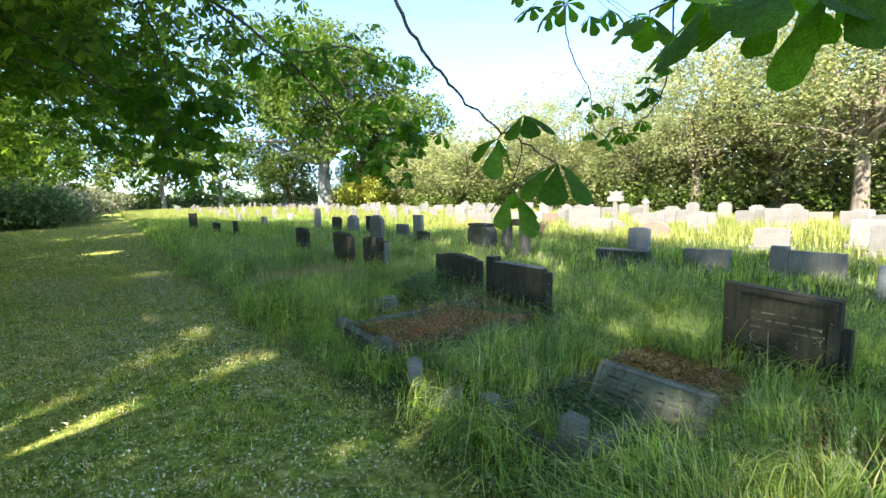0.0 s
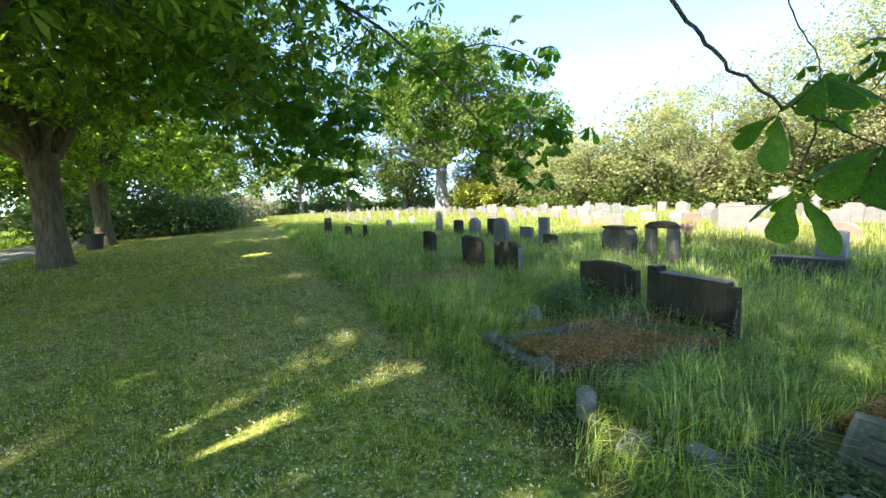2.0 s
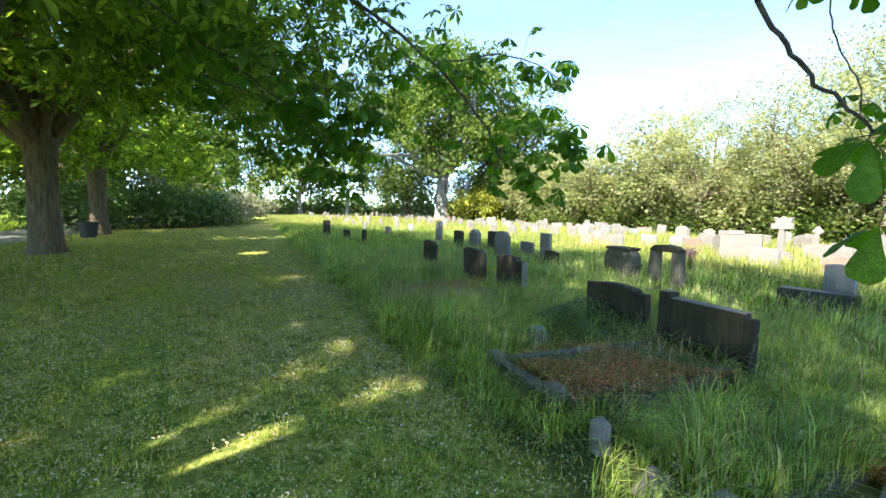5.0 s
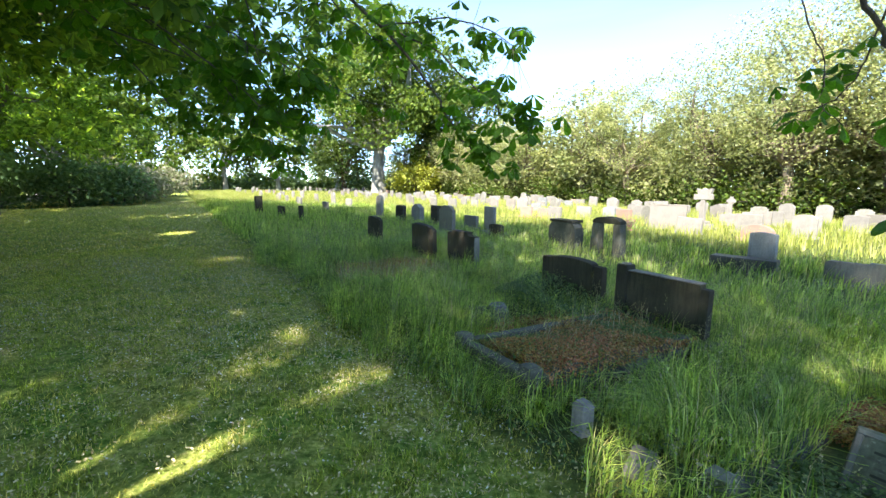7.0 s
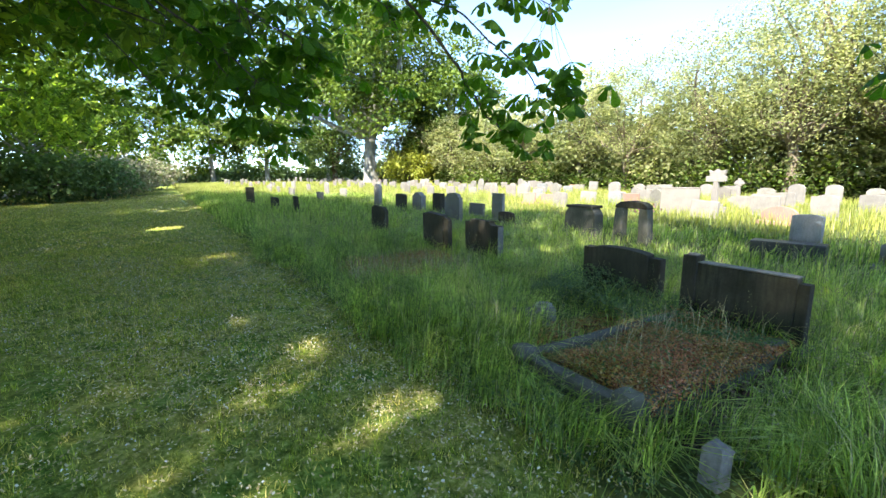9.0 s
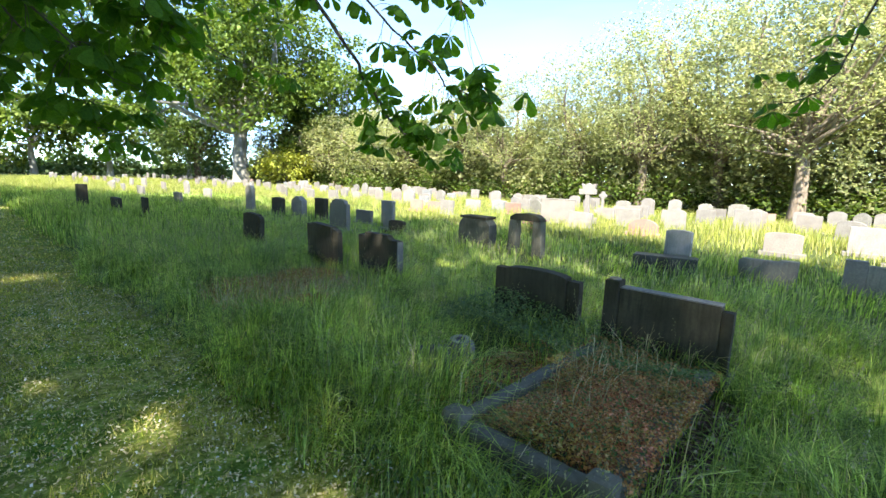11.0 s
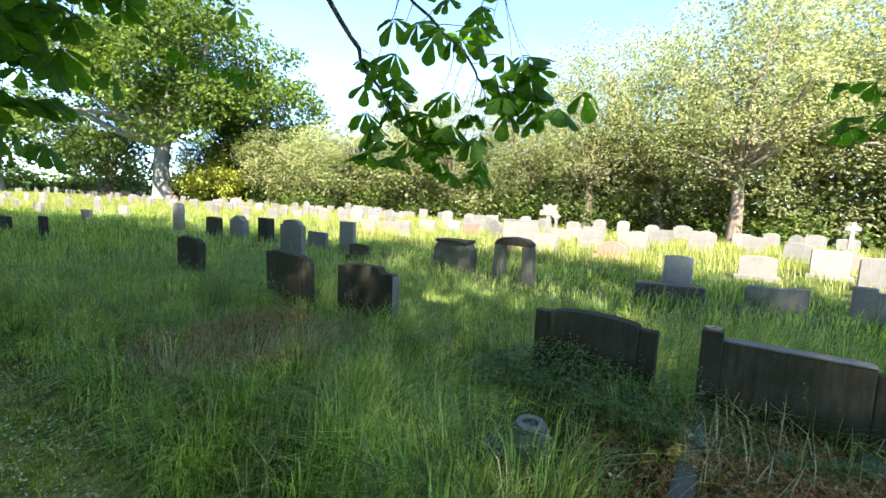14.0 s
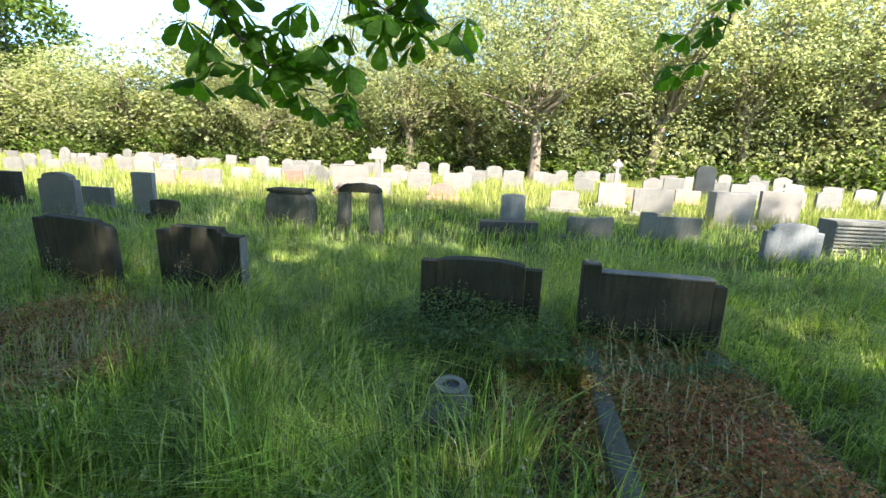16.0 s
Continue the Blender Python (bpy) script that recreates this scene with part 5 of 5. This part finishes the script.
part("board", box_bm(-0.36, -0.1, -0.055, -0.032, 0.85, 1.4, 0.005), M_PAINT, sign, "pale painted notice board")
part("box", box_bm(0.16, 0.38, -0.14, -0.032, 0.8, 1.2, 0.01), M_IRON, sign)
bin_ = thing("litter_bin", "dark grey litter tub beside the chestnut trunk", "bin", at=pose(-19.5, 15.3, 0))
bm = bmesh.new()
loops = [[bm.verts.new((r * math.cos(2 * math.pi * i / 20), r * math.sin(2 * math.pi * i / 20), z)) for i in range(20)] for r, z in ((0.27, 0.0), (0.36, 0.62), (0.33, 0.62), (0.25, 0.05))]
for a, b in zip(loops, loops[1:]):
    for i in range(20):
        bm.faces.new((a[i], a[(i + 1) % 20], b[(i + 1) % 20], b[i]))
bm.faces.new(loops[0][::-1])
bm.faces.new(loops[-1])
part("tub", bm, M_IRON, bin_)
part("rim", ring_bm(0.34, 0.385, 0.6, 0.66, 20), M_IRON, bin_)


# ---- grass ----
def spikes(name, label, pts, heights, widths, material, gen, bend=0.8):
    """Short single-pointed blades, joined into one piece of stuff."""
    n = len(pts)
    a = gen.uniform(0, 2 * np.pi, n)
    base = np.column_stack([pts, np.full(n, -0.003)])
    w = np.stack([-np.sin(a), np.cos(a), np.zeros(n)], -1) * (widths / 2)[:, None]
    tip = base + np.stack([np.cos(a), np.sin(a), np.zeros(n)], -1) * (np.abs(gen.normal(0, bend, n)) * heights)[:, None]
    tip[:, 2] += heights
    v = np.stack([base - w, base + w, tip], 1).reshape(-1, 3)
    return tagged(new(name, mesh_from(name, v, [np.arange(3 * n).reshape(-1, 3)], material)), label, "grass", kind="stuff")


def blades(name, label, pts, heights, widths, material, gen, bend=0.35, droop=1.0, lie=0.0):
    """Grass blades of two bent segments each, joined into one piece of stuff."""
    n = len(pts)
    a = 2.2 * soft_noise(pts[:, 0], pts[:, 1], 3.5, 41) + gen.normal(0, 0.9, n)
    out = np.stack([np.cos(a), np.sin(a), np.zeros(n)], -1)
    side = np.stack([-np.sin(a), np.cos(a), np.zeros(n)], -1)
    b = np.abs(gen.normal(0, bend, n)) + 0.08 + lie
    base = np.column_stack([pts, np.full(n, -0.01)])
    h = heights
    mid = base + out * (0.35 * b * h)[:, None]
    mid[:, 2] += 0.62 * h
    tip = base + out * ((0.35 + droop) * b * h)[:, None]
    tip[:, 2] += h * np.clip(1.0 - 0.35 * b * b, 0.25, 1)
    w = side * (widths / 2)[:, None]
    v = np.stack([base - w, base + w, mid + 0.8 * w, mid - 0.8 * w, tip], 1).reshape(-1, 3)
    k = (np.arange(n) * 5)[:, None]
    me = mesh_from(name, v, [k + np.array([[0, 1, 2, 3]]), k + np.array([[3, 2, 4]])], material)
    return tagged(new(name, me), label, "grass", kind="stuff")


def strew(count, s0, s1, d0, d1, gen, keep=None):
    s, d = gen.uniform(s0, s1, count), gen.uniform(d0, d1, count)
    if keep is not None:
        k = keep(s, d)
        s, d = s[k], d[k]
    return np.column_stack([-1.25 - 0.6 * s + 0.8 * d, 3.9 + 0.8 * s + 0.6 * d]), s, d


def soft_noise(x, y, f, seed):
    g = np.random.default_rng(seed)
    out = np.zeros_like(x)
    for i in range(7):
        a, ph = g.uniform(0, 2 * np.pi, 2)
        k = f * g.uniform(0.6, 1.8)
        out += np.sin(k * (x * np.cos(a) + y * np.sin(a)) + ph)
    return out / 7 ** 0.5


def open_plots(s, d):
    """True where long grass grows: not on the weedy plots, thin on the walk's edge."""
    plot_b = (np.abs(s + 0.10) < 0.46) & (d > 0.45) & (d < 2.5)
    plot_a = (np.abs(s - 1.15) < 0.42) & (d > 1.0) & (d < 2.5) & (np.random.default_rng(1).random(len(s)) < 0.8)
    plot_h = (np.abs(s + 2.3) < 0.5) & (d > 0.9) & (d < 2.5)
    plot_c = ((np.abs(s - 4.0) / 0.85) ** 2 + ((d - 1.45) / 1.0) ** 2 < 1) & (np.random.default_rng(2).random(len(s)) < 0.9)
    edge = 0.12 * soft_noise(s, s * 0, 2.2, 5) + 0.06 * soft_noise(s, d, 9, 6)
    plot_b |= ((((s > 0.4) & (s < 0.74)) | ((s > -0.8) & (s < -0.54))) & (d > 0.75) & (d < 2.4) & (np.random.default_rng(4).random(len(s)) < 0.85))
    clear = np.zeros(len(s), bool)
    for cs, cd, r in ((-0.96, 0.53, 0.22), (1.19, 1.55, 0.2), (-1.0, 0.3, 0.2), (-1.7, 0.65, 0.16), (-2.46, 0.62, 0.18), (-2.34, 1.1, 0.35), (-1.4, 0.5, 0.22)):
        clear |= (s - cs) ** 2 + (d - cd) ** 2 < r * r
    tufts = np.random.default_rng(3).random(len(s)) < 0.62 + 0.36 * soft_noise(s, d, 9.0, 13) + 0.3 * soft_noise(s, d, 21.0, 14)
    return tufts & (d > edge) & ~clear & ~plot_b & ~plot_a & ~plot_h & ~plot_c


def grass_height(pts, d, gen):
    n = soft_noise(pts[:, 0], pts[:, 1], 1.6, 9)
    h = 0.30 + 0.07 * n + 0.07 * soft_noise(pts[:, 0], pts[:, 1], 7.0, 10) + 0.05 * soft_noise(pts[:, 0], pts[:, 1], 19.0, 11)
    h += 0.10 * np.exp(-((d - 0.7) / 0.6) ** 2) - 0.12 * np.exp(-(d / 0.18) ** 2)
    h -= np.clip((d - 3.2) / 2.0, 0, 1) * 0.09
    along = (pts[:, 0] + 1.25) * -0.6 + (pts[:, 1] - 3.9) * 0.8
    h -= 0.12 * np.exp(-((along + 2.4) / 0.6) ** 2) * np.exp(-((d - 0.7) / 0.6) ** 2)
    return np.clip(h, 0.1, 0.6) * gen.uniform(0.45, 1.15, len(pts))


g1 = np.random.default_rng(61)
pts, s_, d_ = strew(290000, -4.5, 9.0, -0.3, 5.5, g1, open_plots)
blades("long_grass", "dense long green grass between the graves", pts, grass_height(pts, d_, g1), g1.uniform(0.003, 0.009, len(pts)), M_GRASS, g1, 0.8)
pts, s_, d_ = strew(34000, -9, 26, 5.5, 9.5, g1)
pts2, s2, d2 = strew(52000, 9.0, 30, -0.2, 5.5, g1, open_plots)
pts, d_ = np.concatenate([pts, pts2]), np.concatenate([d_, d2])
blades("long_grass", "long green grass in the shade of the avenue", pts, grass_height(pts, d_, g1) * 1.05, g1.uniform(0.010, 0.02, len(pts)), M_GRASS, g1, 0.4)
pts, s_, d_ = strew(95000, -16, 60, 9.3, 25.5, g1)
pts2, s2, d2 = strew(34000, 28, 64, 0.0, 9.5, g1)
pts = np.concatenate([pts, pts2])
far = 0.30 + 0.08 * soft_noise(pts[:, 0], pts[:, 1], 0.7, 12)
spikes("meadow_grass", "sunlit flowering meadow grass among far headstones", pts, np.clip(far, 0.15, 0.6) * g1.uniform(0.6, 1.3, len(pts)), g1.uniform(0.012, 0.032, len(pts)), M_MEADOW, g1, 0.35)
pts, s_, d_ = strew(9000, -4.5, 20, 0.2, 9.5, g1, open_plots)
blades("seeding_grass", "pale seeding grass stalks above the green", pts, grass_height(pts, d_, g1) * 1.15 + 0.06, g1.uniform(0.003, 0.006, len(pts)), M_STRAW, g1, 0.3)


def seed_heads(name, label, count, s0, s1, d0, d1, gen, grains=11):
    """Feathery panicles on thin bent stalks, joined into one piece of stuff."""
    pts, s, d = strew(count, s0, s1, d0, d1, gen, open_plots)
    n = len(pts)
    h = grass_height(pts, d, gen) * 0.6 + gen.uniform(0.18, 0.36, n)
    lean = gen.normal(0, 0.16, (n, 2))
    foot = np.column_stack([pts, np.full(n, -0.01)])
    tip = np.column_stack([pts + lean * h[:, None], h])
    w = np.column_stack([gen.normal(0, 1, (n, 2)), np.zeros(n)])
    w *= 0.0016 / np.linalg.norm(w, axis=1)[:, None]
    stalk = np.stack([foot - w, foot + w, tip], 1).reshape(-1, 3)
    u = gen.uniform(0.74, 1.02, (n, grains))
    c = foot[:, None] + (tip - foot)[:, None] * u[..., None]
    c = (c + gen.normal(0, 1, (n, grains, 3)) * (0.011 * (1.12 - u) / 0.3)[..., None]).reshape(-1, 3)
    v, f = scatter(OVAL_V, OVAL_F, c, frames_for(len(c), gen, -1.0), gen.uniform(0.009, 0.017, len(c)))
    me = mesh_from(name, np.concatenate([stalk, v]), [np.arange(3 * n).reshape(-1, 3), f + 3 * n], M_SEED)
    return tagged(new(name, me), label, "grass", kind="stuff")


seed_heads("seed_heads", "feathery pale seed heads nodding over the long grass", 5200, -4.5, 10, 0.15, 6.0, g1)
# mown walk
pts, s_, d_ = strew(230000, -4.5, 9, -5.5, 0.35, g1, lambda s, d: g1.random(len(s)) < np.clip(0.5 + 0.35 * soft_noise(s, d, 16.0, 23) + 0.4 * soft_noise(s, d, 44.0, 24), 0.04, 1))
spikes("mown_grass", "short mown grass of the walk", pts, np.clip(g1.uniform(0.012, 0.045, len(pts)) * (1 + 0.4 * soft_noise(pts[:, 0], pts[:, 1], 1.6, 21) + 0.35 * soft_noise(pts[:, 0], pts[:, 1], 14.0, 22)), 0.008, 0.07), g1.uniform(0.005, 0.011, len(pts)), M_LAWN, g1, 0.8)
pts, s_, d_ = strew(60000, 6, 34, -9, 0.2, g1)
spikes("mown_grass", "short mown grass further along the walk", pts, g1.uniform(0.02, 0.06, len(pts)), g1.uniform(0.012, 0.03, len(pts)), M_LAWN, g1, 0.8)


def tuft_field(count, gen):
    """Centres of green tufts: bunched, thin on the pale strip beside the long grass."""
    return strew(count, -4.5, 9, -5.5, 0.1, gen, lambda s, d: gen.random(len(s)) < np.clip(0.5 + 0.45 * soft_noise(s * 0.7, d * 1.6, 2.6, 51) + 0.3 * soft_noise(s, d, 8.0, 52) - 0.42 * np.exp(-((d + 0.9) / 0.8) ** 2), 0.06, 1))


tufts, s_, d_ = tuft_field(9000, g1)
pts = (tufts[:, None] + g1.normal(0, 1, (len(tufts), 15, 2)) * g1.uniform(0.015, 0.05, (len(tufts), 1, 1))).reshape(-1, 2)
spikes("turf_tufts", "darker green tufts standing in the mown walk", pts, g1.uniform(0.025, 0.075, len(pts)), g1.uniform(0.004, 0.009, len(pts)), M_TURF, g1, 0.75)
pts, s_, d_ = strew(26000, -10, 60, -24, -12.4, g1)
blades("meadow_grass", "rough grass beyond the drive", pts, g1.uniform(0.15, 0.4, len(pts)), g1.uniform(0.02, 0.05, len(pts)), M_GRASS, g1, 0.4)


def litter(name, label, pts, size, material, gen, z=0.012, width=1.0):
    n = len(pts)
    c = np.column_stack([pts, gen.uniform(0.004, z + 0.02, n)])
    tv = np.array([(-0.5, -0.18 * width, 0), (0.5, -0.12 * width, 0.05), (0.45, 0.2 * width, 0.1), (-0.4, 0.16 * width, 0.0)])
    v, f = scatter(tv, np.array([[0, 1, 2, 3]]), c, frames_for(n, gen, 0.0), size)
    return tagged(new(name, mesh_from(name, v, [f], material)), label, "litter", kind="stuff")


def streaky(s, d):
    m = soft_noise(s * 0.6, d * 2.2, 1.7, 31) + 0.9 * np.exp(-((d + 0.9) / 1.0) ** 2) + 0.6 * soft_noise(s, d, 13.0, 32) + 0.8 * soft_noise(s, d, 42.0, 33)
    return np.random.default_rng(5).random(len(s)) < np.clip(0.45 + 0.4 * m, 0.08, 1)


pts, s_, d_ = strew(120000, -4.5, 8, -5.5, 0.25, g1, streaky)
litter("grass_clippings", "dry straw-coloured clippings on the mown walk", pts, g1.uniform(0.009, 0.024, len(pts)), M_STRAW, g1, 0.045, 1.3)
pts, s_, d_ = strew(22000, 8, 34, -8, 0.2, g1, streaky)
litter("grass_clippings", "dry straw-coloured clippings further along", pts, g1.uniform(0.03, 0.07, len(pts)), M_STRAW, g1)
pts, s_, d_ = strew(13000, -4.5, 8, -5.0, 0.5, g1, streaky)
litter("fallen_petals", "white fallen chestnut petals on the grass", pts, g1.uniform(0.009, 0.017, len(pts)), M_PETAL, g1, 0.07, 1.9)


def herbs(name, label, s0, s1, d0, d1, count, h, size, material, gen, z0=0.0):
    pts, s, d = strew(count, s0, s1, d0, d1, gen)
    top = h * (0.55 + 0.3 * soft_noise(pts[:, 0], pts[:, 1], 4, 77))
    c = np.column_stack([pts, z0 + np.clip(top, 0.02, None) * gen.uniform(0.05, 1.0, len(pts)) ** 0.8])
    v, f = scatter(OVAL_V, OVAL_F, c, frames_for(len(pts), gen, 0.2), gen.uniform(0.5, 1.3, len(pts)) * size)
    return tagged(new(name, mesh_from(name, v, [f], material)), label, "plants", kind="stuff")


herbs("russet_herbs", "russet low herbs covering the kerbed plot", -0.58, 0.44, 0.62, 2.5, 42000, 0.19, 0.021, M_WEED, g1, 0.10)
herbs("russet_herbs", "orange-brown moss and herbs behind the tablet", -2.75, -1.75, 1.75, 2.6, 14000, 0.17, 0.024, M_WEED, g1)
herbs("russet_herbs", "brown dead herbs on an overgrown plot", 3.2, 4.8, 0.6, 2.4, 14000, 0.2, 0.026, M_WEED, g1)
herbs("russet_herbs", "brown herbs and dead leaves beside the vase", 0.4, 0.95, 0.7, 2.4, 7000, 0.13, 0.028, M_WEED, g1)
herbs("green_herbs", "leafy green weeds in front of the headstones", -0.55, 2.0, 1.9, 2.6, 11000, 0.42, 0.028, M_HERB, g1, 0.05)
herbs("green_herbs", "leafy green weeds round the leaning tablet", -2.9, -1.7, 0.6, 1.35, 5000, 0.13, 0.03, M_HERB, g1)
pts, s_, d_ = strew(260, -0.5, 0.3, 0.6, 2.5, g1)
blades("dry_stalks", "dry pale stalks standing in the kerbed plot", pts, g1.uniform(0.2, 0.5, len(pts)), g1.uniform(0.003, 0.007, len(pts)), M_STRAW, g1, 0.4)
herbs("russet_herbs", "russet weeds over a neighbouring sunken plot", -3.95, -3.1, 0.9, 2.4, 8000, 0.17, 0.026, M_WEED, g1)
herbs("green_herbs", "leafy weeds along the edge of the long grass", -4.0, 9.0, 0.0, 1.0, 9000, 0.30, 0.028, M_HERB, g1)
herbs("green_herbs", "small green weeds among the russet plot herbs", -0.55, 0.4, 0.6, 2.5, 5500, 0.24, 0.02, M_HERB, g1, 0.10)
pts, s_, d_ = strew(1500, 3.2, 4.8, 0.5, 2.4, g1)
blades("dry_stalks", "buff dead grass on an overgrown plot", pts, g1.uniform(0.12, 0.32, len(pts)), g1.uniform(0.003, 0.007, len(pts)), M_STRAW, g1, 0.6)
herbs("leaf_litter", "dark dead leaves between two plots", 0.42, 0.75, 0.7, 2.4, 4200, 0.06, 0.045, M_LITTER, g1)
herbs("leaf_litter", "dark dead leaves beside the kerbed plot", -0.82, -0.56, 0.7, 2.3, 2600, 0.05, 0.045, M_LITTER, g1)
bouquet = thing("flower_bunch", "bunch of faded pink flowers on a far grave", "flowers", at=pose(2.9, 13.3, 0))
bg = np.random.default_rng(91)
bc = bg.normal(0, 1, (160, 3)) * (0.16, 0.16, 0.07) + (0, 0, 0.5)
v, f = scatter(OVAL_V, OVAL_F, bc, frames_for(160, bg, 0.4), bg.uniform(0.05, 0.09, 160))
tagged(part_mesh("blooms", mesh_from("blooms", v, [f], M_FLOWER), bouquet), "many small faded pink blooms", kind="stuff")
v, f = join([tube(curve_path((0, 0, -0.02), p, 0.02, 0.03, 4, bg), np.linspace(0.006, 0.003, 4), 4) for p in bc[:30]])
part_mesh("stems", mesh_from("stems", v, [f], M_HERB), bouquet)
